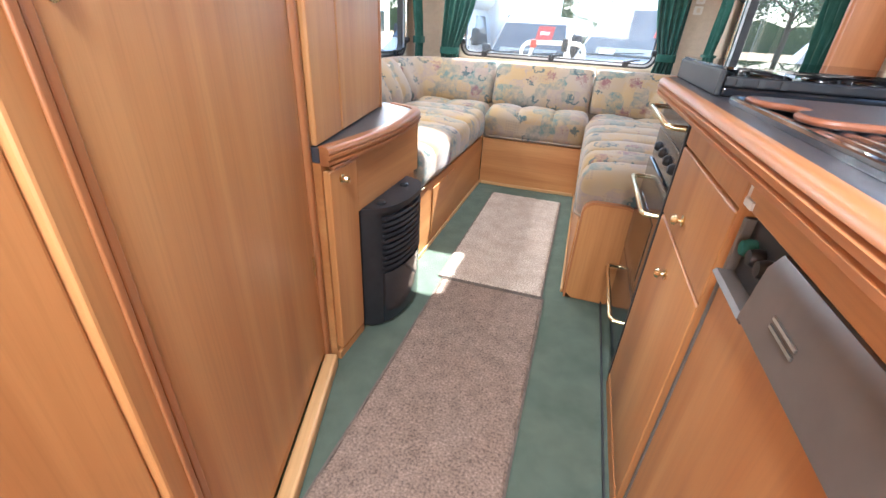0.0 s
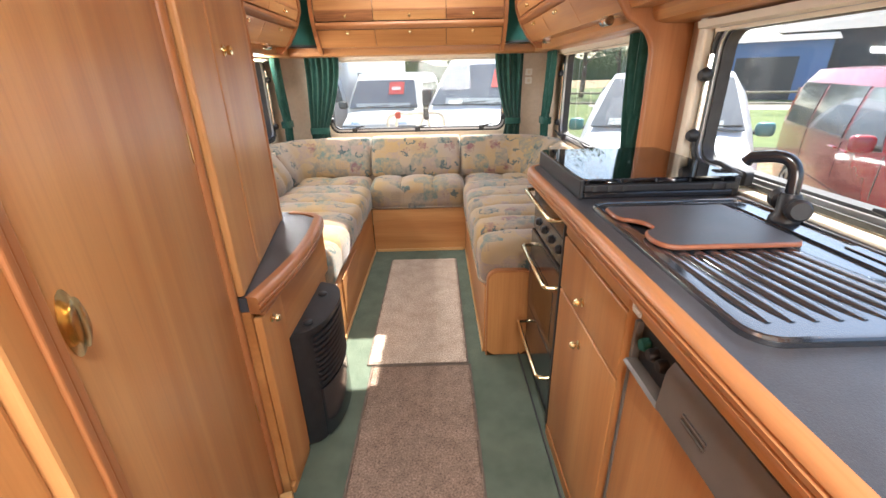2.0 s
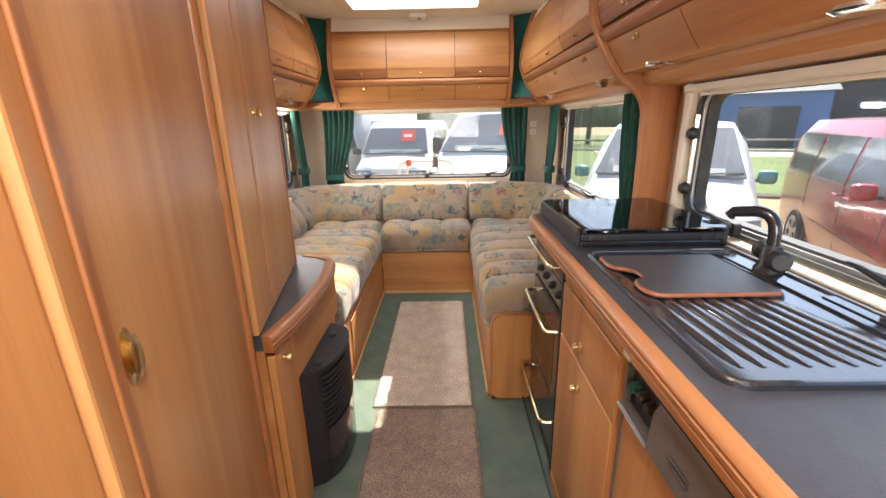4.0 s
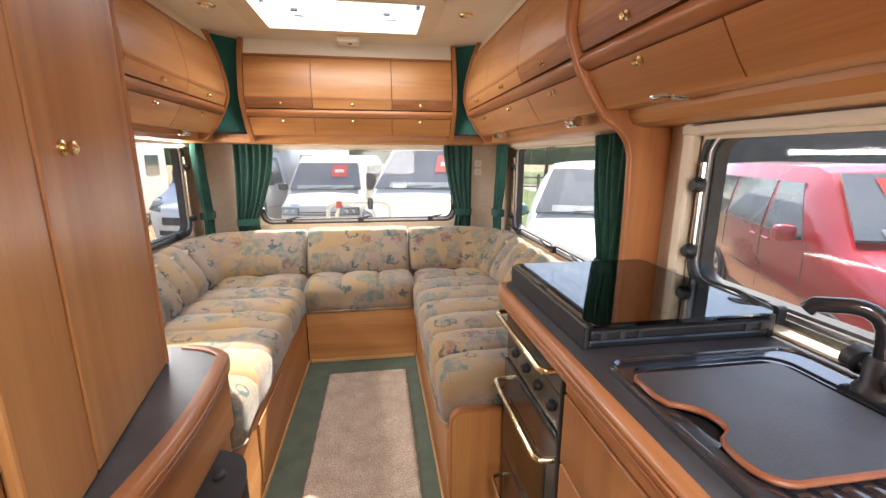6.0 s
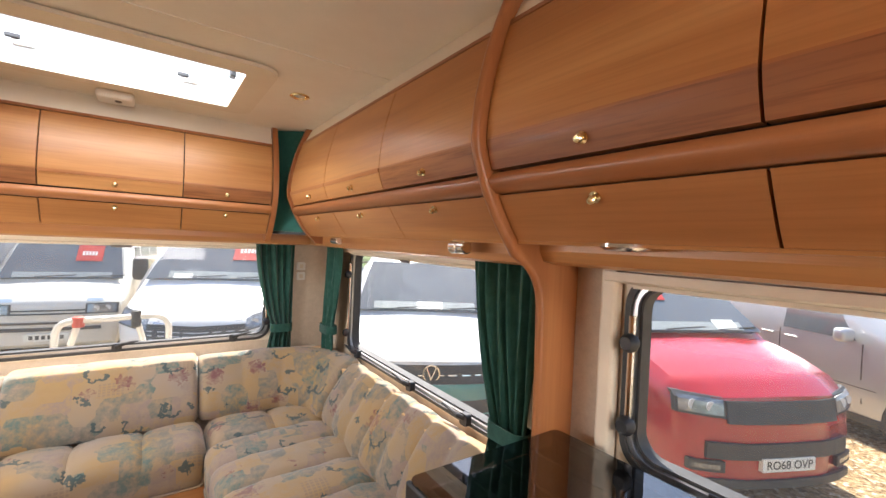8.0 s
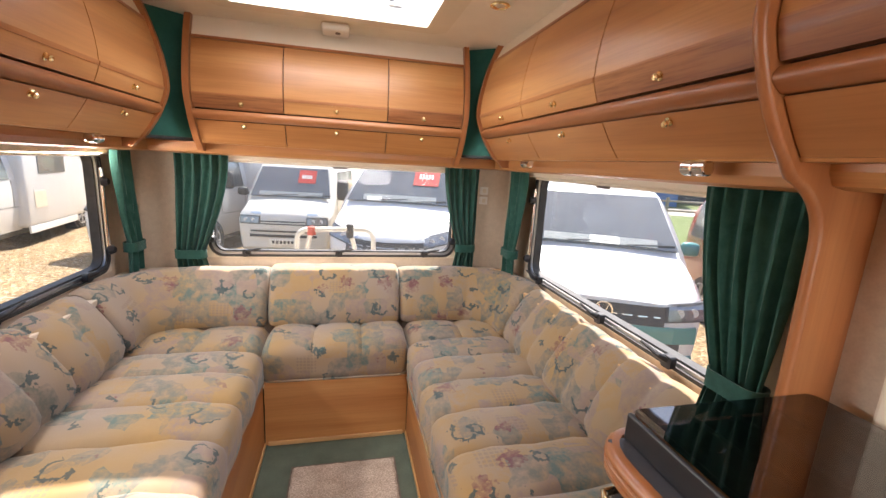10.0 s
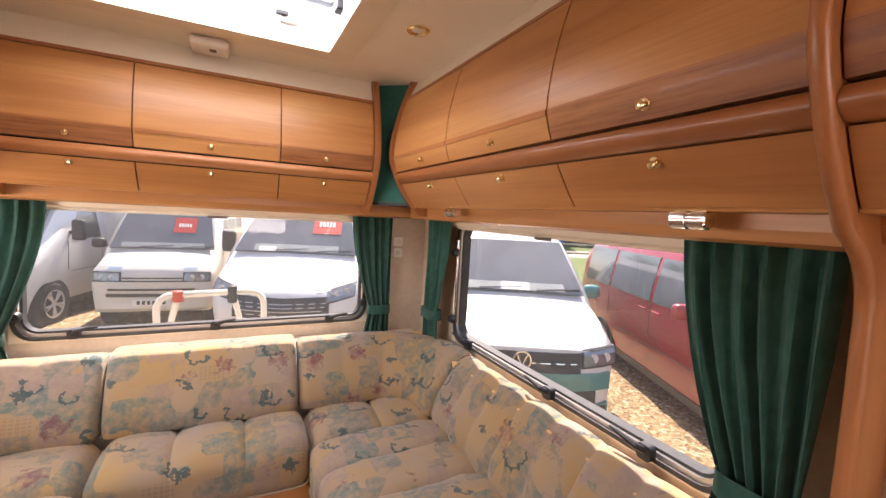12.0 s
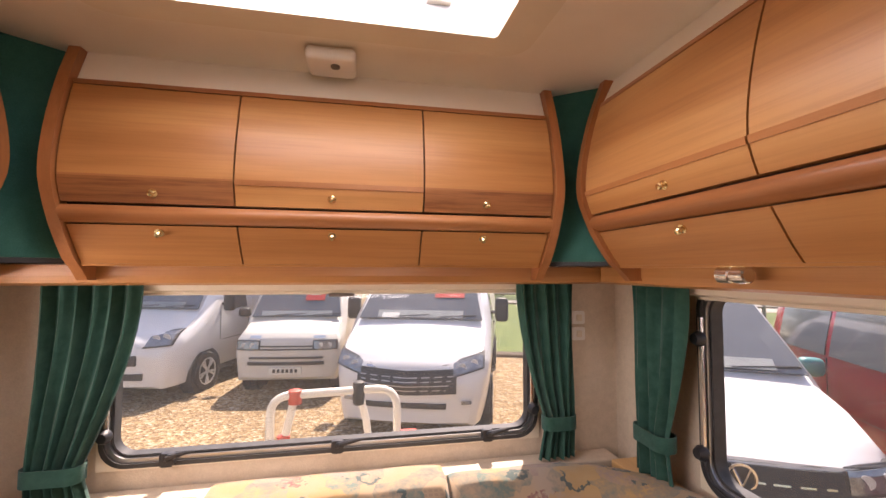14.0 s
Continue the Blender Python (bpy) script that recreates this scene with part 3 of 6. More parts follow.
# green corner infills
for s, xw in ((1, XR), (-1, XL)):
    cx = 0.08
    p0, p1 = (0.735, 3.555), (0.905, 3.42)
    bm = bmesh.new()
    quad = []
    for px, py in (p0, p1, (p1[0] + 0.01, p1[1] + 0.012), (p0[0] + 0.01, p0[1] + 0.012)):
        quad.append((px if s > 0 else 2 * cx - px, py))
    prism(quad, 1.418, ZC - 0.001, lambda a, x, y: Vector((x, y, a)), bm)
    cp = thing("corner_panel", "green felt covered panel filling the locker corner", "panel", "green corner panels")
    part("felt_board", bm, FELT, cp)
    part("ledge", prism(quad, 1.404, 1.4175, lambda a, x, y: Vector((x, y, a))), BLACKP, cp, "dark strip at the panel's foot")

# ---- left side furniture ----
# the wardrobe front stands at a slant to the aisle; its parts are laid out from its far corner
SLANT = Matrix.Translation((-0.263, 1.196, 0)) @ Matrix.Rotation(radians(18.7), 4, "Z")
TALL = Matrix.Translation((-0.364, 1.845, 0)) @ Matrix.Rotation(radians(10.8), 4, "Z")


def oval_pull(x, y, z, parent):
    m = Matrix.Translation((x, y, z)) @ Matrix.Diagonal((0.55, 0.85, 1.6, 1)) @ Vector((1, 0, 0)).to_track_quat("Z", "Y").to_matrix().to_4x4()
    part("door_handle", lathe([(0.019, 0.0), (0.020, 0.002), (0.014, 0.004), (0.008, 0.007), (0.013, 0.010), (0.015, 0.015), (0.010, 0.019), (0.002, 0.020)], m, seg=20), BRASS, parent, "oval polished brass pull", smooth=True)


wd = thing("wardrobe", "tall cherry veneered wardrobe with an oval brass pull", "wardrobe")
part("carcass", box(-0.30, -0.021, -0.66, -0.03, 0.0, ZC - 0.001), WOOD["z"], wd)
leaf = part("door", box(-0.02, 0.0, -0.652, -0.006, 0.075, ZC - 0.03, 0.004), WOOD["z"], wd)
part("edge_moulding", box(0.0005, 0.006, -0.652, -0.638, 0.075, ZC - 0.03, 0.0025), EDGE["z"], leaf)
part("foot_board", box(-0.02, -0.002, -0.652, -0.006, 0.05, 0.072, 0.002), WOOD["z"], wd)
for z in (0.35, 1.05):
    part("hinge_plate", box(-0.001, 0.004, -0.026, -0.018, z, z + 0.06, 0.001), BRASS, leaf, "thin brass hinge")
oval_pull(0.0, -0.612, 1.02, leaf)
part("post", box(-0.03, 0.012, -0.004, 0.032, 0.0, ZC - 0.001, 0.012, seg=4), EDGE["z"], wd, "rounded solid corner post", smooth=True)
part("stile", box(-0.02, 0.005, -0.70, -0.656, 0.0, ZC - 0.001, 0.004), WOOD["z"], wd)
part("stile_bead", box(0.0052, 0.010, -0.668, -0.657, 0.0, ZC - 0.001, 0.002), EDGE["z"], wd)
part("kick_strip", box(0.0, 0.040, -0.70, -0.004, 0.0, 0.048, 0.008), PALE["y"], wd)
wd.matrix_world = SLANT

DX = -0.042
d1 = thing("door_1", "cherry veneered washroom door with an arched bead", "door", kind="structure")
part("leaf", box(DX - 0.02, DX, -0.35, 0.53, 0.03, ZC - 0.03, 0.004), WOOD["z"], d1)
arch_pts = [Vector((DX, 0.40, 0.1)), Vector((DX, 0.40, 0.85))] + bend((DX, 0.40, 0.85), (DX, 0.40, 1.5), (DX, 0.05, 1.75), 12)[1:]
part("arched_bead", tube(arch_pts, 0.007, None, 8), EDGE["z"], d1, smooth=True)
part("centre_strip", box(DX, DX + 0.006, 0.20, 0.225, 0.08, 1.0, 0.003), EDGE["z"], d1)
bm = prism([(XL, YF), (DX - 0.021, YF), (DX - 0.021, 0.53), (-0.305, 1.18), (XL, 1.18)], 0.0, ZC - 0.001, lambda a, x, y: Vector((x, y, a)))
tagged(part("wall_washroom", bm, WOOD["z"]), "wood-faced washroom partition along the aisle", "wall", kind="structure")

# tall cupboard that stands on the low counter
tc = thing("tall_cupboard", "narrow cherry veneered cupboard standing on the low counter", "cupboard")
part("body", box(-0.50, -0.02, -0.62, 0.0, 0.7005, ZC - 0.001), WOOD["z"], tc)
for y0, y1 in ((-0.625, -0.435), (-0.435, -0.012)):
    dd = part("cupboard_door", box(-0.02, 0.0, y0 + 0.002, y1 - 0.002, 0.703, ZC - 0.03, 0.006), WOOD["z"], tc)
    if y0 > -0.5:
        m = Matrix.Translation((0.0, -0.352, 1.277)) @ Vector((1, 0, 0)).to_track_quat("Z", "Y").to_matrix().to_4x4()
        part("handle", lathe([(0.014, 0.0), (0.014, 0.004), (0.007, 0.007), (0.012, 0.014), (0.012, 0.02), (0.004, 0.024)], m), BRASS, dd, "brass knob", smooth=True)
part("end_bead", box(-0.02, 0.004, -0.011, 0.006, 0.7005, ZC - 0.001, 0.006), EDGE["z"], tc)
tc.matrix_world = TALL

# low counter and cabinet with the heater
def bow(y):
    return -0.222 + 0.03 * math.sin(math.pi * (y - 1.22) / 0.66)


ys = [1.228 + (1.865 - 1.228) * i / 14 for i in range(15)]
bm = bmesh.new()
prism([(bow(y) - 0.022, y) for y in ys] + [(-0.36, 1.955), (XL + 0.002, 1.955), (XL + 0.002, 1.228)], 0.662, 0.700, lambda a, x, y: Vector((x, y, a)), bm)
lc = thing("low_counter", "dark laminate counter with a bowed wooden edge", "counter")
part("top", bm, WORKTOP, lc)
edge = [Vector((bow(y), y, 0.681)) for y in ys] + bend((bow(1.865), 1.865, 0.681), (-0.235, 1.925, 0.681), (-0.36, 1.957, 0.681), 6)[1:]
bm = bmesh.new()
rings = []
for i, p in enumerate(edge):
    dr = (edge[min(i + 1, len(edge) - 1)] - edge[max(i - 1, 0)]).normalized()
    nrm = Vector((dr.y, -dr.x, 0))
    sec = ((-0.024, -0.026), (0.0, -0.026), (0.008, -0.022), (0.009, -0.014), (0.002, -0.0105), (0.010, -0.007), (0.011, 0.001), (0.004, 0.0045), (0.010, 0.008), (0.009, 0.015), (0.003, 0.022), (-0.006, 0.0235), (-0.024, 0.0235))
    rings.append([bm.verts.new(p + nrm * u + Vector((0, 0, v))) for u, v in sec])
for a, b in zip(rings, rings[1:]):
    for k in range(len(sec)):
        bm.faces.new((a[k], a[(k + 1) % len(sec)], b[(k + 1) % len(sec)], b[k]))
bm.faces.new(rings[0]), bm.faces.new(rings[-1])
part("edge_moulding", bm, EDGE["y"], lc, "reeded solid wood edge", smooth=True)
hc = thing("low_cabinet", "cherry veneered cabinet under the low counter", "cabinet")
part("body", box(XL + 0.002, -0.240, 1.228, 1.88, 0.0, 0.66), WOOD["y"], hc)
part("cabinet_door", box(-0.239, -0.217, 1.232, 1.375, 0.05, 0.64, 0.004), WOOD["z"], hc)
part("fascia", box(-0.239, -0.222, 1.38, 1.878, 0.47, 0.655, 0.004), WOOD["y"], hc)
part("bead", box(-0.225, -0.208, 1.24, 1.372, 0.643, 0.654, 0.004), EDGE["y"], hc)
m = Matrix.Translation((-0.217, 1.287, 0.608)) @ Vector((1, 0, 0)).to_track_quat("Z", "Y").to_matrix().to_4x4()
part("knob", lathe([(0.012, 0.0), (0.0125, 0.003), (0.006, 0.005), (0.0055, 0.011), (0.011, 0.016), (0.008, 0.023), (0.002, 0.025)], m), BRASS, hc, "small brass knob", smooth=True)
part("kick_strip", box(-0.2395, -0.228, 1.228, 1.392, 0.0, 0.03, 0.003), WOOD["y"], hc)

# gas heater with a louvred bowed front
ht = thing("gas_heater", "black cased gas heater with a louvred bowed front", "heater")
H0, H1 = 1.395, 1.76


def hbow(y):
    u = (y - H0) / (H1 - H0)
    return -0.236 + 0.02 * u + 0.10 * (1 - (2 * u - 1) ** 4) ** 0.5 * (0.75 + 0.25 * math.sin(math.pi * u))


hy = [H0 + (H1 - H0) * i / 16 for i in range(17)]
foot = [(hbow(y), y) for y in hy] + [(-0.2405, H1), (-0.2405, H0)]
part("casing", prism([(x - (0.012 if i < 17 else 0), y) for i, (x, y) in enumerate(foot)], 0.012, 0.435, lambda a, x, y: Vector((x, y, a))), BLACKP, ht, smooth=True)
part("top_cap", prism([(x + (0.004 if i < 17 else 0), y) for i, (x, y) in enumerate(foot)], 0.4352, 0.452, lambda a, x, y: Vector((x, y, a))), BLACKP, ht, smooth=True)
part("front_panel", prism([(hbow(y) - 0.001, y) for y in hy[2:15]] + [(hbow(y) - 0.011, y) for y in reversed(hy[2:15])], 0.02, 0.215, lambda a, x, y: Vector((x, y, a))), ENAMEL, ht, "glossy black lower panel", smooth=True)
for i in range(10):
    z = 0.232 + i * 0.0195
    part("louvre", prism([(hbow(y) + 0.003, y) for y in hy[2:15]] + [(hbow(y) - 0.0115, y) for y in reversed(hy[2:15])], z, z + 0.009, lambda a, x, y: Vector((x + (a - z) * -0.4, y, a))), BLACKP, ht)
for y in (1.47, 1.66):
    part("control_knob", lathe([(0.016, 0), (0.016, 0.006), (0.012, 0.009)], Matrix.Translation((-0.19, y, 0.452))), BLACKP, ht, smooth=True)

ht.scale.z = 1.045

# ---- rugs ----
def rug(name, label, x0, x1, y0, y1, mat, seed):
    t = thing(name, label, "rug")
    rnd = random.Random(seed)
    bm = bmesh.new()
    nx, ny = 40, 100
    grid = [[None] * (ny + 1) for _ in range(nx + 1)]
    for i in range(nx + 1):
        for j in range(ny + 1):
            edge_in = min(i, nx - i, j, ny - j)
            wob = 0.004 * math.sin(j * 0.9 + seed) * (i in (0, nx))
            z = 0.003 + (0.009 + rnd.random() * 0.0035 if edge_in > 0 else 0.0)
            grid[i][j] = bm.verts.new((x0 + (x1 - x0) * i / nx + wob, y0 + (y1 - y0) * j / ny, z))
    for i in range(nx):
        for j in range(ny):
            bm.faces.new((grid[i][j], grid[i + 1][j], grid[i + 1][j + 1], grid[i][j + 1]))
    part("mat_surface", bm, mat, t, smooth=True)
    bm = bmesh.new()
    for a, b in (((x0, y0), (x1, y0)), ((x1, y0), (x1, y1)), ((x1, y1), (x0, y1)), ((x0, y1), (x0, y0))):
        tube([(a[0], a[1], 0.0045), (b[0], b[1], 0.0045)], 0.0042, bm, 6)
    part("bound_edge", bm, BINDING, t, "dark stitched edge")


rug("beige_rug", "short beige carpet mat on the green floor", -0.094, 0.358, 1.842, 2.99, RUNNER2, 1)
rug("taupe_runner", "long taupe carpet runner along the aisle", -0.072, 0.368, -0.6, 1.828, RUNNER, 2)

# ---- sofa ----
tagged(part("plinth_board", box(-0.234, 0.436, 3.17, 3.19, 0.0, 0.325), WOOD["x"]), "cherry veneered plinth under the end seat", "plinth")
rb = thing("seat_box", "cherry veneered seat box with a rounded end panel", "seat box", "seat boxes under the sofa")
part("front_board", box(0.438, 0.456, 1.925, 3.169, 0.0, 0.335, 0.003), WOOD["y"], rb)
part("end_panel", prism(rounded(0.448, 0.640, 0.0, 0.43, 0.045), 1.900, 1.922, lambda a, x, z: Vector((x, a, z))), WOOD["z"], rb)
part("end_bead", ring(rounded(0.444, 0.644, -0.05, 0.434, 0.048), rounded(0.452, 0.636, -0.04, 0.425, 0.042), 1.897, 1.9235, lambda a, x, z: Vector((x, a, max(z, 0.001)))), EDGE["z"], rb, smooth=True)
part("kick_strip", box(0.430, 0.4375, 1.925, 3.16, 0.0, 0.02, 0.002), PALE["y"], rb)
lb = thing("seat_box", "cherry veneered seat box with a small hatch", "seat box", "seat boxes under the sofa")
part("front_board", box(-0.256, -0.238, 1.905, 3.169, 0.0, 0.335, 0.003), WOOD["y"], lb)
part("hatch", box(-0.238, -0.231, 2.12, 2.50, 0.05, 0.30, 0.003), WOOD["y"], lb)
part("kick_strip", box(-0.2375, -0.23, 1.905, 3.16, 0.0, 0.02, 0.002), PALE["y"], lb)
tagged(part("kick_strip_rear", box(-0.22, 0.42, 3.160, 3.1695, 0.0, 0.02, 0.002), PALE["x"]), "pale strip at the foot of the plinth", "strip", kind="structure")


def seat(label, x0, x1, y0, y1, z0, z1, axis, channels, tufts, nx=36, ny=36):
    """A sprung cushion with stitched channels across it and pulled-in tufts."""
    t = thing("seat_cushion", label, "cushion", "loose sofa cushions")
    sx, sy, sz = x1 - x0, y1 - y0, z1 - z0

    def shape(p):
        u, v = (p.x / sx + 0.5, p.y / sy + 0.5) if axis == "x" else (p.y / sy + 0.5, p.x / sx + 0.5)
        w = abs(math.sin(math.pi * u * channels)) ** 0.45
        dip = 0.026 * (1 - w) * (0.55 + 0.45 * abs(math.cos(math.pi * tufts * v)))
        up = max(0.0, p.z / sz + 0.3) / 0.8
        swell = 0.020 * math.sin(math.pi * min(max(v, 0), 1)) * min(1.0, up)
        wrinkle = 0.004 * noise.noise(Vector((p.x * 14 + x0 * 9, p.y * 14, p.z * 9)))
        q = p.copy()
        q.z += (swell - dip + wrinkle) * min(1.0, up)
        q.x += 0.006 * noise.noise(Vector((p.y * 7, p.z * 7, x0))) - (0.006 * (1 - w) * (1 if p.x > 0 else -1) if axis == "y" else 0)
        q.y += 0.006 * noise.noise(Vector((p.x * 7, p.z * 7, y0))) - (0.006 * (1 - w) * (1 if p.y > 0 else -1) if axis == "x" else 0)
        return q

    part("cover", soft(sx, sy, sz, 0.055, nx, ny, 10, shape, ((x0 + x1) / 2, (y0 + y1) / 2, (z0 + z1) / 2)), CLOTH, t, smooth=True)
    bm = bmesh.new()
    tube([Vector((x, y, z0 + 0.02)) for x, y in rounded(x0 + 0.004, x1 - 0.004, y0 + 0.004, y1 - 0.004, 0.05)], 0.005, bm, 6)
    part("piping", bm, CLOTH, t, smooth=True)


SEAT = "padded seat cushion in cream, rose and teal patterned cloth"
seat(SEAT, 0.415, 0.985, 1.93, 3.128, 0.337, 0.535, "y", 6, 2, 24, 84)
seat(SEAT, -0.83, -0.215, 1.905, 3.128, 0.337, 0.52, "y", 6, 2, 24, 84)
seat(SEAT, -0.243, 0.434, 3.132, 3.45, 0.327, 0.517, "x", 3, 1, 48, 20)
seat(SEAT, 0.438, 0.985, 3.135, 3.45, 0.337, 0.515, "x", 2, 1, 30, 20)
seat(SEAT, -0.83, -0.247, 3.135, 3.45, 0.337, 0.515, "x", 2, 1, 30, 20)
# hidden boards under the corner cushions
for x0, x1 in ((0.46, XR - 0.005), (XL + 0.005, -0.26)):
    tagged(part("seat_board", box(x0, x1, 1.93, 3.70, 0.30, 0.326), WOOD["y"]), "wooden board under the seat cushions", "board")
tagged(part("seat_board", box(-0.25, 0.45, 3.195, 3.70, 0.30, 0.324), WOOD["x"]), "wooden board under the seat cushions", "board")

BACK = "upright back cushion in cream, rose and teal patterned cloth"
def profile(deep_back):
    """The section of a back cushion: how far it stands forward, and its height; deep_back: its thickness at the top."""
    b = -deep_back
    return ((b, 0.515), (-0.06, 0.505), (0.03, 0.508), (0.062, 0.525), (0.070, 0.56), (0.058, 0.61), (0.032, 0.66), (-0.002, 0.71), (-0.032, 0.750), (-0.064, 0.776), (-0.092, 0.786), (b + 0.02, 0.784), (b, 0.755))


def back_cushion(path, width, deep, thick=0.135):
    """A back cushion swept along a line on the floor plan; deep: how far its channels are pulled in."""
    t = thing("back_cushion", BACK, "cushion", "loose sofa cushions")
    section = profile(thick)
    pts = [Vector((x, y, 0)) for x, y in path]
    dist = [0.0]
    for a, b in zip(pts, pts[1:]):
        dist.append(dist[-1] + (b - a).length)
    total = dist[-1]
    n = max(24, int(total / 0.012))
    bm = bmesh.new()
    rings = []
    for i in range(n + 1):
        s = total * i / n
        k = max(j for j in range(len(dist) - 1) if dist[j] <= s + 1e-9)
        f = (s - dist[k]) / (dist[k + 1] - dist[k])
        p = pts[k].lerp(pts[k + 1], f)
        k2 = min(k + 1, len(pts) - 2)
        d = (pts[k + 1] - pts[k]).normalized().lerp((pts[k2 + 1] - pts[k2]).normalized(), f).normalized()
        nrm = Vector((d.y, -d.x, 0))
        c = max(1, round(total / width))
        w = abs(math.sin(math.pi * c * s / total)) ** 0.45
        end = min(1.0, min(s, total - s) / 0.035)
        end = (1 - (1 - end) ** 2) ** 0.5
        row = []
        for u, z in section:
            uu = u + thick
            uu *= (0.86 + 0.14 * end)
            zz = 0.64 + (z - 0.64) * (0.965 + 0.035 * end)
            rel = max(0.0, min(1.0, uu / (thick - 0.015)))
            uu -= deep * (1 - w) * rel
            zz -= deep * 0.6 * (1 - w) * max(0.0, (z - 0.66) / 0.12)
            tuft = 0.012 * (1 - w) * math.exp(-((z - 0.64) / 0.02) ** 2) * (deep > 0.008)
            uu += 0.005 * noise.noise(Vector((p.x * 9, p.y * 9, z * 11))) - tuft
            row.append(bm.verts.new(p + nrm * (uu - thick) + Vector((0, 0, zz))))
        rings.append(row)
    m = len(section)
    for a, b in zip(rings, rings[1:]):
        for k in range(m):
            bm.faces.new((a[k], a[(k + 1) % m], b[(k + 1) % m], b[k]))
    bm.faces.new(rings[0]), bm.faces.new(rings[-1])
    part("cover", bm, CLOTH, t, smooth=True)


def arc(cx, cy, r, a0, a1, n=14):
    return [(cx + r * math.cos(radians(a0 + (a1 - a0) * i / n)), cy + r * math.sin(radians(a0 + (a1 - a0) * i / n))) for i in range(n + 1)]


BY = 3.435
back_cushion([(-0.25, BY), (0.413, BY)], 0.22, 0.006, 0.21)
back_cushion([(0.421, BY)] + arc(0.73, BY - 0.225, 0.225, 90, 0) + [(0.955, 3.13)], 0.19, 0.008, 0.15)
back_cushion([(-0.80, 3.13)] + arc(-0.575, BY - 0.225, 0.225, 180, 90) + [(-0.258, BY)], 0.19, 0.008, 0.15)
back_cushion([(0.955, 3.122), (0.955, 1.93)], 0.15, 0.018)
back_cushion([(-0.80, 1.97), (-0.80, 3.122)], 0.16, 0.022)


# ---- curtains ----
def curtain(a0, a1, tie0, tie1, place, z_top, z_bot, folds, d0=0.078, n_z=26):
    """A hanging curtain from a0 to a1, drawn together between tie0 and tie1 by a band."""
    t = thing("curtain", "dark green curtain held by a matching tieback", "curtain", "green curtains beside the windows")
    n = folds * 8
    z_tie = z_bot + 0.13
    bm = bmesh.new()
    front, rear = [], []
    for j in range(n_z + 1):
        z = z_top + (z_bot - z_top) * j / n_z
        if z > z_tie:
            f = ((z_top - z) / (z_top - z_tie)) ** 1.7
        else:
            f = 1.0 - 0.25 * (z_tie - z) / 0.13
        b0, b1 = a0 + (tie0 - a0) * f, a1 + (tie1 - a1) * f
        rf, rr = [], []
        for i in range(n + 1):
            u = i / n
            a = b0 + (b1 - b0) * u
            amp = 0.014 + 0.006 * math.sin(3.1 * u * folds + z * 5)
            d = d0 + amp * math.sin(math.tau * folds * u + 0.6 * math.sin(z * 9)) + 0.012 * f
            rf.append(bm.verts.new(place(d + 0.002, a, z)))
            rr.append(bm.verts.new(place(d - 0.002, a, z)))
        front.append(rf), rear.append(rr)
    for rows in (front, rear):
        for a, b in zip(rows, rows[1:]):
            for i in range(n):
                bm.faces.new((a[i], a[i + 1], b[i + 1], b[i]))
    for j in range(n_z):
        for i in (0, n):
            bm.faces.new((front[j][i], front[j + 1][i], rear[j + 1][i], rear[j][i]))
    part("cloth", bm, VELVET, t, smooth=True)
    lo, hi = min(tie0, tie1) - 0.008, max(tie0, tie1) + 0.008
    bm = bmesh.new()
    outer = rounded(lo, hi, d0 - 0.025, d0 + 0.042, 0.03, 5)
    inner = rounded(lo + 0.004, hi - 0.004, d0 - 0.021, d0 + 0.038, 0.026, 5)
    part("tieback", ring(outer, inner, z_tie - 0.028, z_tie + 0.018, lambda z, a, d: place(d, a, z)), VELVET, t, smooth=True)


curtain(-0.725, -0.47, -0.735, -0.60, on_rear, 1.343, 0.70, 6)
curtain(0.69, 0.90, 0.785, 0.89, on_rear, 1.343, 0.745, 5)
curtain(3.31, 3.55, 3.38, 3.51, on_right, 1.343, 0.765, 4)
curtain(1.925, 2.20, 1.945, 2.07, on_right, 1.343, 0.756, 6)
curtain(3.44, 3.62, 3.50, 3.61, on_left, 1.343, 0.765, 4)


# ---- kitchen ----
KX = 0.587
wt = thing("worktop", "charcoal laminate kitchen worktop with a solid wood edge", "worktop")
part("slab", box(KX + 0.0105, XR - 0.012, -0.5, 1.872, 0.848, 0.885), WORKTOP, wt)
bm = bmesh.new()
pts = [Vector((KX, -0.5, 0.8625)), Vector((KX, 1.80, 0.8625))] + bend((KX, 1.80, 0.8625), (KX, 1.898, 0.8625), (KX + 0.09, 1.898, 0.8625), 6)[1:] + [Vector((0.985, 1.898, 0.8625))]
rings = []
for i, p in enumerate(pts):
    dr = (pts[min(i + 1, len(pts) - 1)] - pts[max(i - 1, 0)]).normalized()
    nrm = Vector((-dr.y, dr.x, 0))
    sec = ((-0.026, -0.026), (0.004, -0.026), (0.011, -0.022), (0.012, -0.014), (0.005, -0.0105), (0.013, -0.007), (0.014, 0.001), (0.007, 0.0045), (0.013, 0.008), (0.012, 0.015), (0.005, 0.022), (-0.002, 0.0235), (-0.010, 0.0235))
    rings.append([bm.verts.new(p + nrm * u + Vector((0, 0, v))) for u, v in sec])
for a, b in zip(rings, rings[1:]):
    for k in range(len(sec)):
        bm.faces.new((a[k], a[(k + 1) % len(sec)], b[(k + 1) % len(sec)], b[k]))
bm.faces.new(rings[0]), bm.faces.new(rings[-1])
part("edge_moulding", bm, EDGE["y"], wt, "reeded solid wood edge", smooth=True)
part("upstand", box(XR - 0.045, XR - 0.002, -0.5, 1.87, 0.8852, 0.897, 0.004), CREAM, wt, "cream sealing strip along the wall")

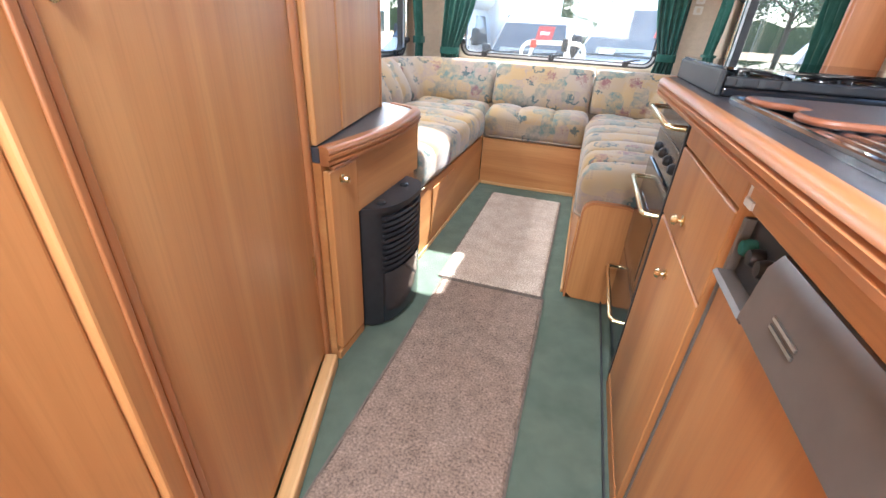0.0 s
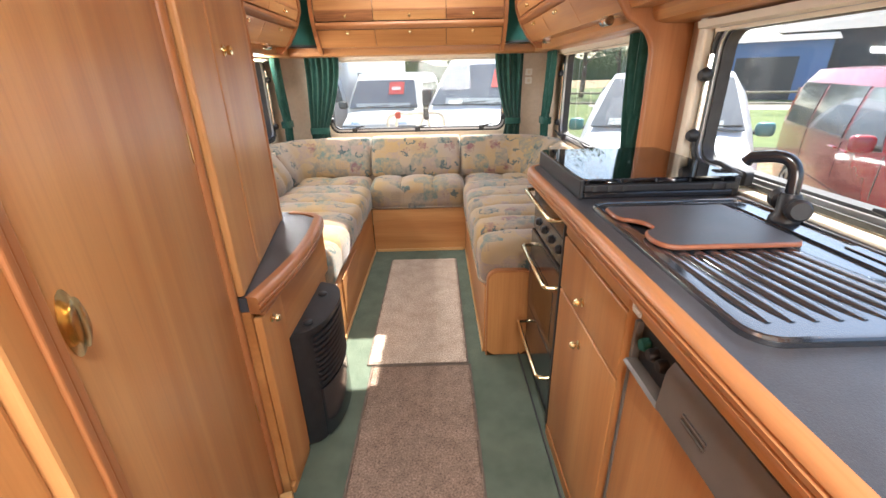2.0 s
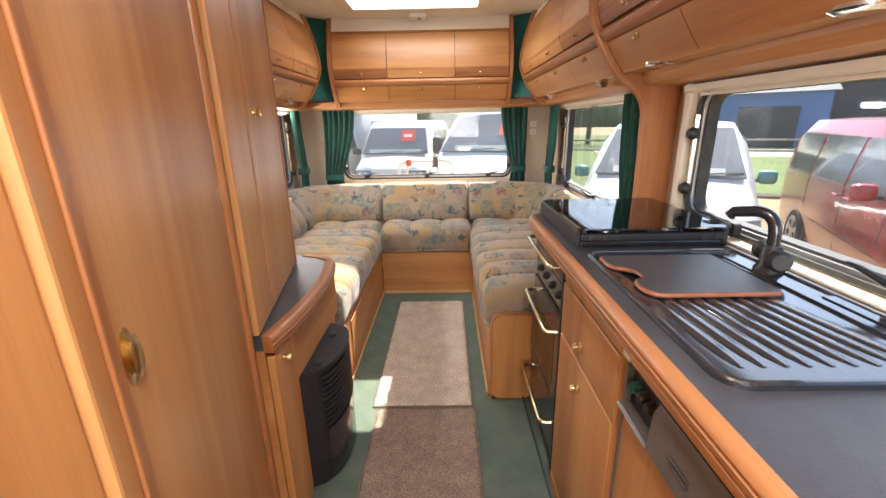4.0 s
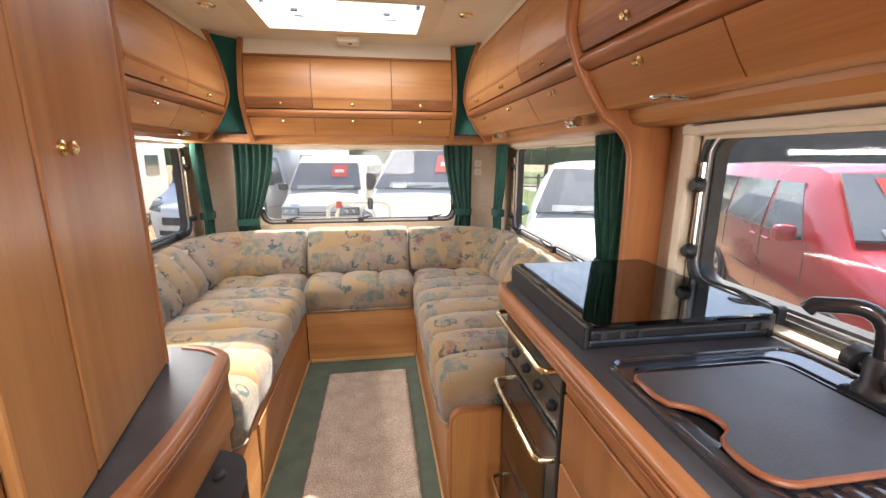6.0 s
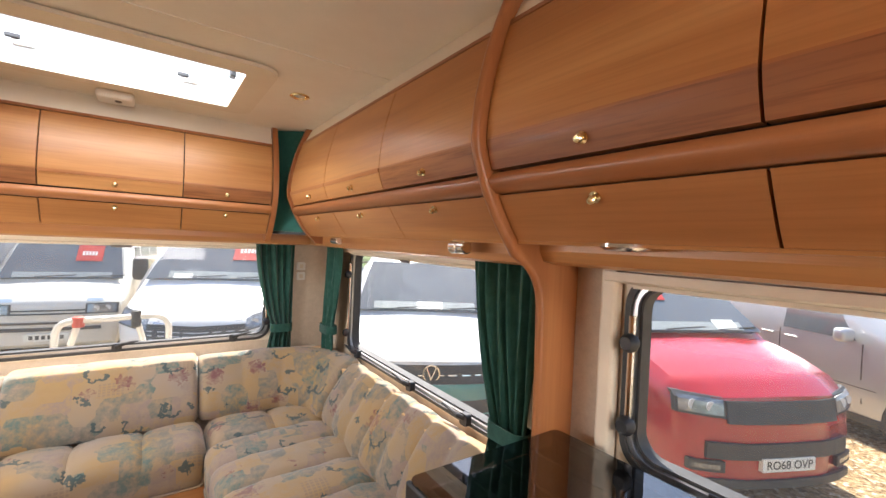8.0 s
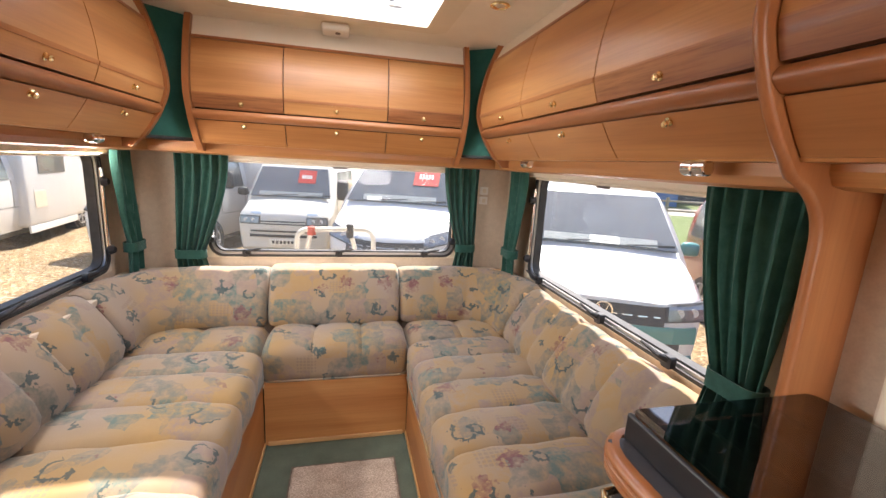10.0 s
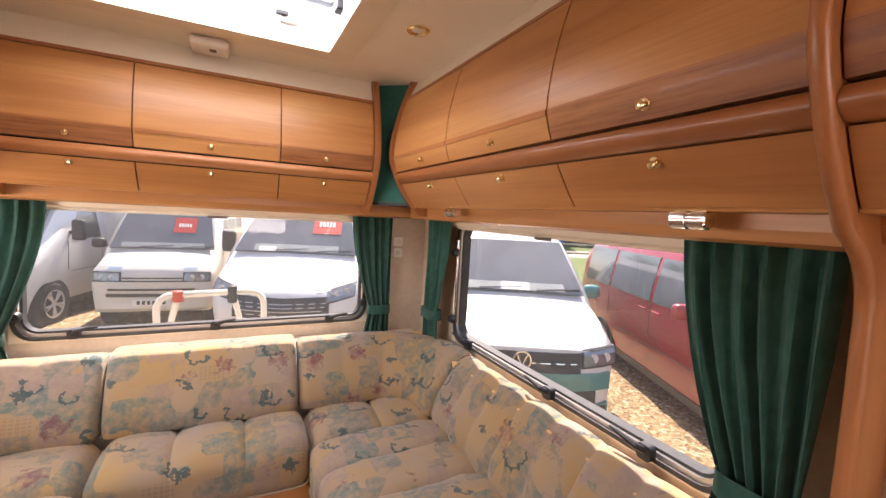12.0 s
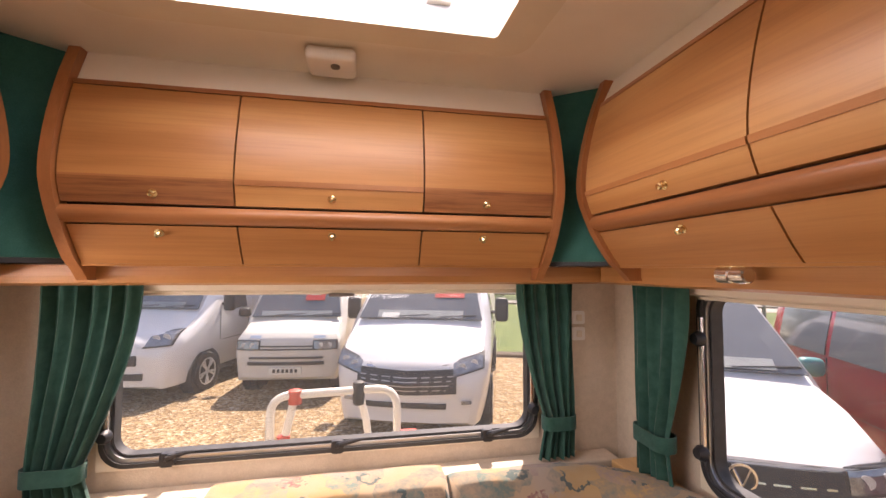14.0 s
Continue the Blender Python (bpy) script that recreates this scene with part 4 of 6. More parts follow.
# cooker
ov = thing("cooker", "black gas oven and grill with brass rails", "cooker")
OY0, OY1 = 1.446, 1.868
part("carcass", box(0.64, 1.06, OY0, OY1, 0.03, 0.846), BLACKP, ov)
part("side_trim", box(0.612, 0.64, OY0, OY0 + 0.012, 0.03, 0.846, 0.003), BLACKP, ov)
gd = part("grill_door", box(0.618, 0.64, OY0 + 0.014, OY1, 0.742, 0.842, 0.004), ENAMEL, ov, "gloss black grill flap")
cp = part("control_panel", box(0.622, 0.64, OY0 + 0.014, OY1, 0.642, 0.738, 0.004), ENAMEL, ov)
od = part("oven_door", box(0.616, 0.64, OY0 + 0.014, OY1, 0.30, 0.638, 0.005), ENAMEL, ov, "gloss black glass oven door")
part("oven_window", box(0.6145, 0.6165, OY0 + 0.07, OY1 - 0.06, 0.345, 0.53, 0.0005), SMOKED, od)
dd = part("drawer_front", box(0.618, 0.64, OY0 + 0.014, OY1, 0.045, 0.296, 0.005), ENAMEL, ov)
for z, par in ((0.80, gd), (0.572, od), (0.215, dd)):
    bm = bmesh.new()
    y0, y1 = OY0 + 0.03, OY1 - 0.02
    tube([(0.618, y0, z), (0.583, y0 + 0.004, z), (0.576, y0 + 0.018, z)] + [(0.576, y1 - 0.018, z), (0.583, y1 - 0.004, z), (0.618, y1, z)], 0.0075, bm, 10)
    part("rail_handle", bm, BRASS, par, "polished brass rail", smooth=True)
for i in range(4):
    m = Matrix.Translation((0.622, OY0 + 0.07 + i * 0.09, 0.69)) @ Vector((-1, 0, 0)).to_track_quat("Z", "Y").to_matrix().to_4x4()
    part("control_knob", lathe([(0.015, 0), (0.015, 0.005), (0.010, 0.012), (0.009, 0.013)], m), BLACKP, cp, smooth=True)

hb = thing("hob", "black gas hob under a smoked glass lid", "hob")
part("tray", box(0.640, 1.055, 1.402, 1.872, 0.8855, 0.905, 0.006), ENAMEL, hb)
for x, y, r in ((0.755, 1.52, 0.042), (0.755, 1.745, 0.033), (0.945, 1.745, 0.042), (0.945, 1.52, 0.033)):
    part("burner", lathe([(r + 0.01, 0.905), (r + 0.01, 0.912), (r, 0.914), (r, 0.924), (r - 0.008, 0.927)], Matrix.Translation((x, y, 0)), seg=20), CHROME, hb, "steel burner with a dark cap", smooth=True)
for x in (0.66, 0.755, 0.85, 0.945, 1.035):
    part("pan_support", tube([(x, 1.43, 0.907), (x, 1.435, 0.928), (x, 1.85, 0.928), (x, 1.855, 0.907)], 0.004, None, 6), BLACKP, hb)
part("front_rail", box(0.640, 1.055, 1.398, 1.416, 0.9055, 0.926, 0.004), BLACKP, hb)
for x in (0.66, 0.70, 0.74, 0.985, 1.02):
    part("vent_rib", box(x, x + 0.012, 1.394, 1.3975, 0.907, 0.924, 0.001), RUBBER, hb)
part("lid_side", box(0.628, 0.6395, 1.40, 1.872, 0.8856, 0.938, 0.004), BLACKP, hb)
lid = part("glass_lid", prism(rounded(0.632, 1.058, 1.396, 1.870, 0.02), 0.9385, 0.9435, lambda a, x, y: Vector((x, y, a))), SMOKED, hb, "smoked glass lid, closed")
part("lid_hinge", box(1.045, 1.062, 1.40, 1.872, 0.8856, 0.938, 0.004), BLACKP, hb)

# sink with drainer
sk = thing("sink", "dark enamelled sink and ribbed drainer set into the worktop", "sink")
SX = (0.632, 1.04, 0.732, 1.345)
part("rim", ring(rounded(*SX, 0.045), rounded(SX[0] + 0.03, SX[1] - 0.06, SX[2] + 0.03, SX[3] - 0.03, 0.04), 0.8855, 0.893, lambda a, x, y: Vector((x, y, a))), SINKM, sk, smooth=True)
part("drainer", box(SX[0] + 0.03, SX[1] - 0.06, SX[2] + 0.03, 1.075, 0.8852, 0.888), SINKM, sk)
part("bowl", ring(rounded(0.662, 0.98, 1.075, 1.315, 0.05), rounded(0.672, 0.97, 1.085, 1.305, 0.045), 0.8858, 0.8895, lambda a, x, y: Vector((x, y, a))), SINKM, sk, smooth=True)
part("bowl_floor", box(0.665, 0.978, 1.08, 1.312, 0.8852, 0.8856), BLACKP, sk)
for i in range(9):
    x1, xs = 0.688 + i * 0.0335, 0.672 + i * 0.029
    bm = tube(bend((xs, 1.06, 0.0), (xs + 0.002, 0.98, 0.0), (x1, 0.785, 0.0), 12), [0.004, 0.009] + [0.0128] * 9 + [0.011, 0.005], None, 10)
    bmesh.ops.transform(bm, verts=bm.verts, matrix=Matrix.Translation((0, 0, 0.888)) @ Matrix.Diagonal((1, 1, 0.38, 1)))
    part("drainer_rib", bm, SINKM, sk, smooth=True)
bead = [Vector((x, y, 0.8925)) for x, y in rounded(SX[0] + 0.006, SX[1] - 0.006, SX[2] + 0.006, SX[3] - 0.006, 0.04)]
part("rim_bead", tube(bead + bead[:1], 0.0055, None, 8), SINKM, sk, "raised outer bead", smooth=True)
part("overflow_ledge", box(1.005, 1.03, 0.74, 1.02, 0.8932, 0.896, 0.001), SINKM, sk)

cb = thing("chopping_board", "dark grey chopping board with a wooden rim over the sink", "chopping board")
outline = [(0.655, 1.30), (0.98, 1.30), (0.985, 1.29), (0.985, 1.065), (0.975, 1.055), (0.70, 1.055)] + [(p.x, p.y) for p in bend((0.70, 1.055), (0.662, 1.06), (0.662, 1.10), 5)][1:] + \
    [(p.x, p.y) for p in bend((0.662, 1.10), (0.664, 1.135), (0.685, 1.14), 4)][1:] + [(p.x, p.y) for p in bend((0.685, 1.14), (0.715, 1.15), (0.70, 1.19), 5)][1:] + [(p.x, p.y) for p in bend((0.70, 1.19), (0.685, 1.21), (0.655, 1.22), 5)][1:] + [(0.645, 1.24), (0.645, 1.29)]
outline = [(0.65 + (x - 0.645) * 0.83, y - 0.03) for x, y in outline]
part("board", prism(outline, 0.8932, 0.9045, lambda a, x, y: Vector((x, y, a))), WORKTOP, cb)
rim = [Vector((x, y, 0.899)) for x, y in outline]
part("rim", tube(rim + rim[:1], 0.0052, None, 8), RIMWOOD, cb, "reddish wooden rim", smooth=True)

tp = thing("tap", "black mixer tap with a swan-neck spout", "tap")
part("base", lathe([(0.03, 0.8932), (0.03, 0.90), (0.022, 0.91), (0.022, 0.945), (0.017, 0.955)], Matrix.Translation((1.012, 1.175, 0)), seg=18), BLACKP, tp, smooth=True)
part("spout", tube([(1.012, 1.175, 0.95), (1.012, 1.178, 0.985)] + bend((1.012, 1.178, 0.985), (1.012, 1.184, 1.030), (0.985, 1.215, 1.028), 6) + [(0.962, 1.252, 1.020), (0.957, 1.260, 1.008)], 0.0135, None, 12), ENAMEL, tp, smooth=True)
for s, c in ((-1, BLACKP), (1, BLACKP)):
    m = Matrix.Translation((1.012, 1.175, 0.925)) @ Vector((-0.35 * s, -s, 0.12)).to_track_quat("Z", "Y").to_matrix().to_4x4()
    part("lever_knob", lathe([(0.012, 0.015), (0.012, 0.03), (0.022, 0.034), (0.024, 0.055), (0.018, 0.062)], m, seg=16), c, tp, "round black knob", smooth=True)

# base units
du = thing("drawer_unit", "cherry veneered kitchen base unit with drawer and door", "base unit")
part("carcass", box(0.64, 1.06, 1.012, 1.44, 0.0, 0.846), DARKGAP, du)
top = part("top_panel", box(0.615, 0.639, 1.012, 1.44, 0.772, 0.835, 0.004), WOOD["z"], du)
for nm, z0, z1, kz, ky in (("drawer_front", 0.600, 0.768, 0.655, 1.245), ("door", 0.045, 0.596, 0.53, 1.235)):
    p = part(nm, box(0.613, 0.639, 1.012, 1.44, z0, z1, 0.005, seg=3), WOOD["z"], du, smooth=True)
    m = Matrix.Translation((0.613, ky, kz)) @ Vector((-1, 0, 0)).to_track_quat("Z", "Y").to_matrix().to_4x4()
    part("knob", lathe([(0.012, 0.0), (0.0125, 0.003), (0.006, 0.005), (0.0055, 0.011), (0.011, 0.016), (0.008, 0.023), (0.002, 0.025)], m), BRASS, p, "small brass knob", smooth=True)
part("curved_end", prism([(0.615, 1.012)] + [(p.x, p.y) for p in bend((0.615, 1.012), (0.617, 0.988), (0.64, 0.985), 5)] + [(0.66, 0.985), (0.66, 1.012)], 0.045, 0.835, lambda a, x, y: Vector((x, y, a))), WOOD["z"], du, smooth=True)
part("kick_board", box(0.612, 0.6395, 0.988, 1.44, 0.0, 0.042), WOOD["y"], du)
fr = thing("fridge", "built-in fridge with a veneered door and bronze control strip", "fridge")
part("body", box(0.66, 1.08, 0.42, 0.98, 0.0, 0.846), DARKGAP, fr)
part("door_panel", box(0.635, 0.66, 0.425, 0.975, 0.05, 0.680, 0.004), WOOD["z"], fr)
part("door_frame", box(0.632, 0.658, 0.968, 0.978, 0.05, 0.775, 0.002), GREYP, fr, "thin bronze edge")
part("top_fascia", box(0.630, 0.66, 0.42, 0.984, 0.787, 0.835, 0.004), WOOD["y"], fr)
cs = part("control_strip", prism([(0.66, 0.683), (0.628, 0.683), (0.616, 0.693), (0.622, 0.765), (0.632, 0.783), (0.66, 0.783)], 0.425, 0.84, lambda a, x, z: Vector((x, a, z))), GREYP, fr, "bronze plastic control strip", smooth=True)
part("handle_lip", prism([(0.66, 0.680), (0.622, 0.682), (0.617, 0.688), (0.622, 0.694), (0.66, 0.693)], 0.842, 0.968, lambda a, x, z: Vector((x, a, z))), GREYP, fr, smooth=True)
part("recess", box(0.645, 0.659, 0.842, 0.966, 0.693, 0.783), BLACKP, fr)
for i, (y, c) in enumerate(((0.94, FELT), (0.91, BLACKP), (0.878, BLACKP))):
    m = Matrix.Translation((0.645, y, 0.743)) @ Vector((-1, 0, 0)).to_track_quat("Z", "Y").to_matrix().to_4x4()
    part("dial", lathe([(0.013, 0), (0.013, 0.008), (0.010, 0.016), (0.003, 0.017)], m), c, fr, smooth=True)
for i in range(2):
    part("marking", box(0.6165, 0.6185, 0.72 + i * 0.0, 0.775, 0.727 + i * 0.01, 0.731 + i * 0.01), ALU, cs)
fr.location.x = -0.020
ct = thing("door_latch", "small white plastic latch under the worktop", "latch")
part("plate", box(0.612, 0.630, 0.975, 1.0, 0.785, 0.825, 0.004), WHITE, ct)
part("hook", box(0.606, 0.613, 0.955, 0.985, 0.79, 0.802, 0.002), WHITE, ct)
nc = thing("base_unit", "cherry veneered base unit beside the fridge", "base unit")
part("body", box(0.64, 1.08, -0.5, 0.415, 0.0, 0.846), WOOD["z"], nc)
part("door", box(0.618, 0.6395, -0.1, 0.412, 0.045, 0.835, 0.006), WOOD["z"], nc)
tagged(part("kick_board_right", box(0.594, 0.60, -0.5, 1.9, 0.0, 0.012, 0.002), RUBBER), "thin dark carpet edging under the base units", "skirting", kind="structure")

# ---- fixtures ----
al = thing("smoke_alarm", "square white plastic smoke alarm on the ceiling", "smoke alarm")
part("case", box(0.012, 0.138, 3.36, 3.475, ZC - 0.036, ZC - 0.004, 0.012, seg=3), WHITE, al, smooth=True)
part("mount", box(0.02, 0.13, 3.368, 3.467, ZC - 0.005, ZC - 0.0005), CREAM, al)
part("button", lathe([(0.012, 0), (0.012, -0.004), (0.009, -0.005)], Matrix.Translation((0.085, 3.40, ZC - 0.036))), GREYP, al, "small grey test button")
for x, y in ((0.683, 2.907), (-0.535, 2.95), (0.683, 0.9), (-0.1, 0.9)):
    t = thing("ceiling_spot", "small recessed brass ceiling spotlight, switched off", "spotlight", "ceiling spotlights")
    part("bezel", lathe([(0.036, ZC), (0.038, ZC - 0.004), (0.030, ZC - 0.008), (0.024, ZC - 0.003), (0.023, ZC - 0.0005)], Matrix.Translation((x, y, 0)), seg=24), BRASS, t, smooth=True)
    part("lens", lathe([(0.022, ZC - 0.001), (0.018, ZC - 0.004), (0.004, ZC - 0.0055)], Matrix.Translation((x, y, 0)), seg=20), WHITE, t, smooth=True)
for x, y in ((0.925, 2.10), (0.925, 3.03), (-0.765, 3.05), (-0.765, 2.3)):
    t = thing("reading_light", "short polished cylinder reading light under the lockers", "reading light", "reading lights under the lockers")
    m = Matrix.Translation((x - 0.02 * (1 if x > 0 else -1), y - 0.034, 1.383)) @ Matrix.Rotation(radians(-90), 4, "X")
    part("body", lathe([(0.014, 0.0), (0.0175, 0.003), (0.0175, 0.03), (0.0145, 0.032), (0.0145, 0.036), (0.0175, 0.038), (0.0175, 0.066), (0.014, 0.068)], m, seg=20), CHROME, t, smooth=True)
    part("mount", box(x - 0.028, x + 0.028, y - 0.03, y + 0.03, 1.398, 1.4045, 0.002), BRASS, t)
for y in (1.62, 0.98):
    t = thing("under_light", "flat round chrome light under the kitchen lockers", "light", "under-locker lights")
    part("bezel", lathe([(0.042, 1.4045), (0.044, 1.398), (0.034, 1.392), (0.028, 1.3915)], Matrix.Translation((0.91, y, 0)), seg=24), CHROME, t, smooth=True)
t = thing("strip_light", "slim cream fluorescent strip light under the lockers", "strip light")
part("housing", box(0.925, 0.965, 0.15, 0.72, 1.318, 1.3515, 0.010, seg=3), CREAM, t, smooth=True)
part("end_cap", box(0.92, 0.97, 0.72, 0.745, 1.314, 1.3515, 0.008), WHITE, t)
sw = thing("wall_switch", "white wall switches beside the end window", "switch")
for z in (1.215, 1.155):
    p = part("plate", prism(rounded(0.935, 0.985, z - 0.024, z + 0.024, 0.006, 3), 0.0005, 0.012, lambda a, x, zz: on_rear(a, x, zz)), WHITE, sw)
    part("rocker", prism(rounded(0.95, 0.97, z - 0.012, z + 0.012, 0.003, 2), 0.0122, 0.018, lambda a, x, zz: on_rear(a, x, zz)), CREAM, p)

# ---- outside ----
GZ = -0.74


def gravel():
    m = material("golden_gravel", (0.4, 0.3, 0.16), 0.9)
    mp = coords(m)
    v = node(m, "ShaderNodeTexVoronoi", Scale=28.0)
    link(m, mp, 0, v, "Vector")
    sep = node(m, "ShaderNodeSeparateColor")
    link(m, v, "Color", sep, 0)
    r = ramp(m, [(0.0, (0.16, 0.095, 0.04)), (0.45, (0.32, 0.205, 0.09)), (0.8, (0.43, 0.31, 0.17)), (1.0, (0.54, 0.46, 0.34))])
    link(m, sep, 0, r, 0)
    big = node(m, "ShaderNodeTexNoise", Scale=0.8, Detail=4.0)
    link(m, mp, 0, big, "Vector")
    r2 = ramp(m, [(0.3, (0.7, 0.7, 0.7)), (0.7, (1, 1, 1))])
    link(m, big, "Fac", r2, 0)
    mix = node(m, "ShaderNodeMix")
    mix.data_type, mix.blend_type = "RGBA", "MULTIPLY"
    mix.inputs[0].default_value = 1.0
    link(m, r, 0, mix, 6)
    link(m, r2, 0, mix, 7)
    link(m, mix, 2, m.node_tree.nodes["Principled BSDF"], "Base Color")
    bump(m, v, "Distance", 0.8, 0.02)
    return m


GRAVEL = gravel()
GRASS = noisy("lawn", (0.07, 0.11, 0.02), (0.12, 0.155, 0.035), 1.2, 0.9, bumps=0.8, fine=0.6, fine_scale=40)
TARMAC = noisy("pale_drive", (0.30, 0.27, 0.23), (0.38, 0.35, 0.30), 2, 0.9, bumps=0.4, fine=0.4, fine_scale=90)
TIMBER = noisy("weathered_timber", (0.20, 0.16, 0.12), (0.30, 0.25, 0.19), 3, 0.85, fine=0.3)
DARKCLAD = noisy("dark_cladding", (0.045, 0.048, 0.055), (0.07, 0.072, 0.08), 2, 0.7, fine=0.2)
BLUECLAD = noisy("blue_cladding", (0.06, 0.14, 0.32), (0.08, 0.17, 0.37), 1, 0.5)
LEAF = noisy("hedge_leaf", (0.035, 0.07, 0.018), (0.075, 0.12, 0.035), 3, 0.8, fine=0.4, fine_scale=60)
BARK = noisy("bark", (0.09, 0.065, 0.045), (0.14, 0.10, 0.07), 8, 0.9, bumps=0.6, fine_scale=60)
PAINT_WHITE = noisy("white_car_paint", (0.76, 0.76, 0.75), (0.72, 0.72, 0.71), 1.5, 0.28, coat=0.6)
PAINT_RED = noisy("red_car_paint", (0.36, 0.005, 0.013), (0.31, 0.004, 0.010), 1.5, 0.25, coat=0.8)
PAINT_SILVER = noisy("silver_car_paint", (0.55, 0.55, 0.55), (0.50, 0.50, 0.50), 1.5, 0.3, metal=0.4, coat=0.6)
PAINT_TEAL = noisy("teal_car_paint", (0.06, 0.25, 0.24), (0.05, 0.21, 0.20), 2, 0.3, coat=0.6)
PAINT_CREAM = noisy("cream_car_paint", (0.68, 0.66, 0.60), (0.63, 0.61, 0.55), 1.5, 0.35, coat=0.4)
# sky reflection on the camper's bonnet, put into the panel's colour
BLUEGREY = noisy("blue_grey_sky_reflection", (0.30, 0.38, 0.48), (0.26, 0.34, 0.44), 1.5, 0.3, coat=0.5)
# opaque glass; base colour lightened to hold part of the sky's reflection
CARGLASS = noisy("dark_car_glass", (0.085, 0.095, 0.10), (0.13, 0.14, 0.145), 1.6, 0.05, coat=0.8, spec=1.0)
LAMP = noisy("headlamp_glass", (0.13, 0.14, 0.15), (0.34, 0.36, 0.38), 22, 0.1, metal=0.5, coat=1.0)
TYRE = noisy("tyre_rubber", (0.018, 0.018, 0.018), (0.032, 0.03, 0.028), 12, 0.85)
ALLOY = noisy("alloy_wheel", (0.62, 0.62, 0.62), (0.55, 0.55, 0.55), 6, 0.3, metal=0.7)
TRIM = noisy("dark_grille_plastic", (0.025, 0.026, 0.028), (0.04, 0.041, 0.043), 9, 0.5)
DASH = noisy("pale_dashboard", (0.26, 0.29, 0.28), (0.34, 0.36, 0.35), 6, 0.3)
PLATE = noisy("white_number_plate", (0.78, 0.78, 0.72), (0.74, 0.74, 0.68), 5, 0.4)
REDCARD = noisy("red_price_card", (0.55, 0.04, 0.03), (0.50, 0.035, 0.025), 5, 0.6)
ORANGE = noisy("orange_red_plastic", (0.62, 0.09, 0.05), (0.55, 0.07, 0.04), 9, 0.5)

tagged(part("ground", box(-600, 600, -600, 600, GZ - 0.2, GZ), GRAVEL), "golden gravel of a sunny vehicle yard", "ground", kind="structure")
# lawn beyond a timber edge, drawn as one raised sheet each side
FW = Vector((-0.43, -0.903, 0)).normalized()


def lawn(name, pts, z):
    tagged(part(name, prism(pts, GZ, GZ + z, lambda a, x, y: Vector((x, y, a))), GRASS), "mown grass verge beyond the gravel", "lawn", kind="structure")


lawn("lawn_1", [(2.9, 12.6), (30.0, 3.6), (60.0, 30.0), (12.0, 60.0)], 0.05)
tagged(part("kerb", tube([(2.8, 12.5, GZ + 0.04), (16.0, 8.1, GZ + 0.04), (30.0, 3.5, GZ + 0.04)], 0.09, None, 6), TIMBER), "low timber edging between gravel and grass", "kerb", kind="structure")
tagged(part("road", prism([(9.0, 24.0), (50.0, 9.0), (52.0, 14.0), (10.0, 30.0)], GZ + 0.052, GZ + 0.06, lambda a, x, y: Vector((x, y, a))), TARMAC), "pale service road across the grass", "road", kind="structure")

# post and rail fence beyond the verge
fence = thing("fence", "weathered timber post and rail fence", "fence")
P0, P1 = Vector((6.0, 22.5, GZ + 0.05)), Vector((40.0, 10.0, GZ + 0.05))
for i in range(15):
    p = P0.lerp(P1, i / 14)
    part("post", box(p.x - 0.06, p.x + 0.06, p.y - 0.06, p.y + 0.06, p.z, p.z + 1.1, 0.01), TIMBER, fence)
for z in (0.45, 0.92):
    bm = tube([P0 + Vector((0, 0, z)), P1 + Vector((0, 0, z))], 0.05, None, 6)
    part("rail", bm, TIMBER, fence)


def shed(label, centre, size, turn, mat, ridge):
    """A clad building with a pitched roof, plank ribs and a wide door."""
    t = thing("shed", label, "building")
    w, dp, h = size
    part("wall", box(-w / 2, w / 2, -dp / 2, dp / 2, 0, h), mat, t)
    part("roof", prism([(-dp / 2 - 0.4, h + 0.002), (0, h + ridge), (dp / 2 + 0.4, h + 0.002)], -w / 2 - 0.3, w / 2 + 0.3, lambda a, y, z: Vector((a, y, z))), DARKCLAD, t)
    for i in range(int(w / 0.9)):
        x = -w / 2 + 0.45 + i * 0.9
        part("rib", box(x - 0.04, x + 0.04, -dp / 2 - 0.05, -dp / 2 - 0.002, 0.0, h), mat, t)
    part("door", box(-1.6, 1.6, -dp / 2 - 0.09, -dp / 2 - 0.052, 0.0, h * 0.75), TRIM, t)
    t.matrix_world = Matrix.Translation((*centre, GZ)) @ Matrix.Rotation(radians(turn), 4, "Z")


shed("dark timber-clad building across the road", (33, 31), (14, 8, 4.2), -46, DARKCLAD, 2.4)
shed("blue metal-clad storage building", (22.5, 30.5), (6.0, 5, 3.4), -37, BLUECLAD, 0.5)


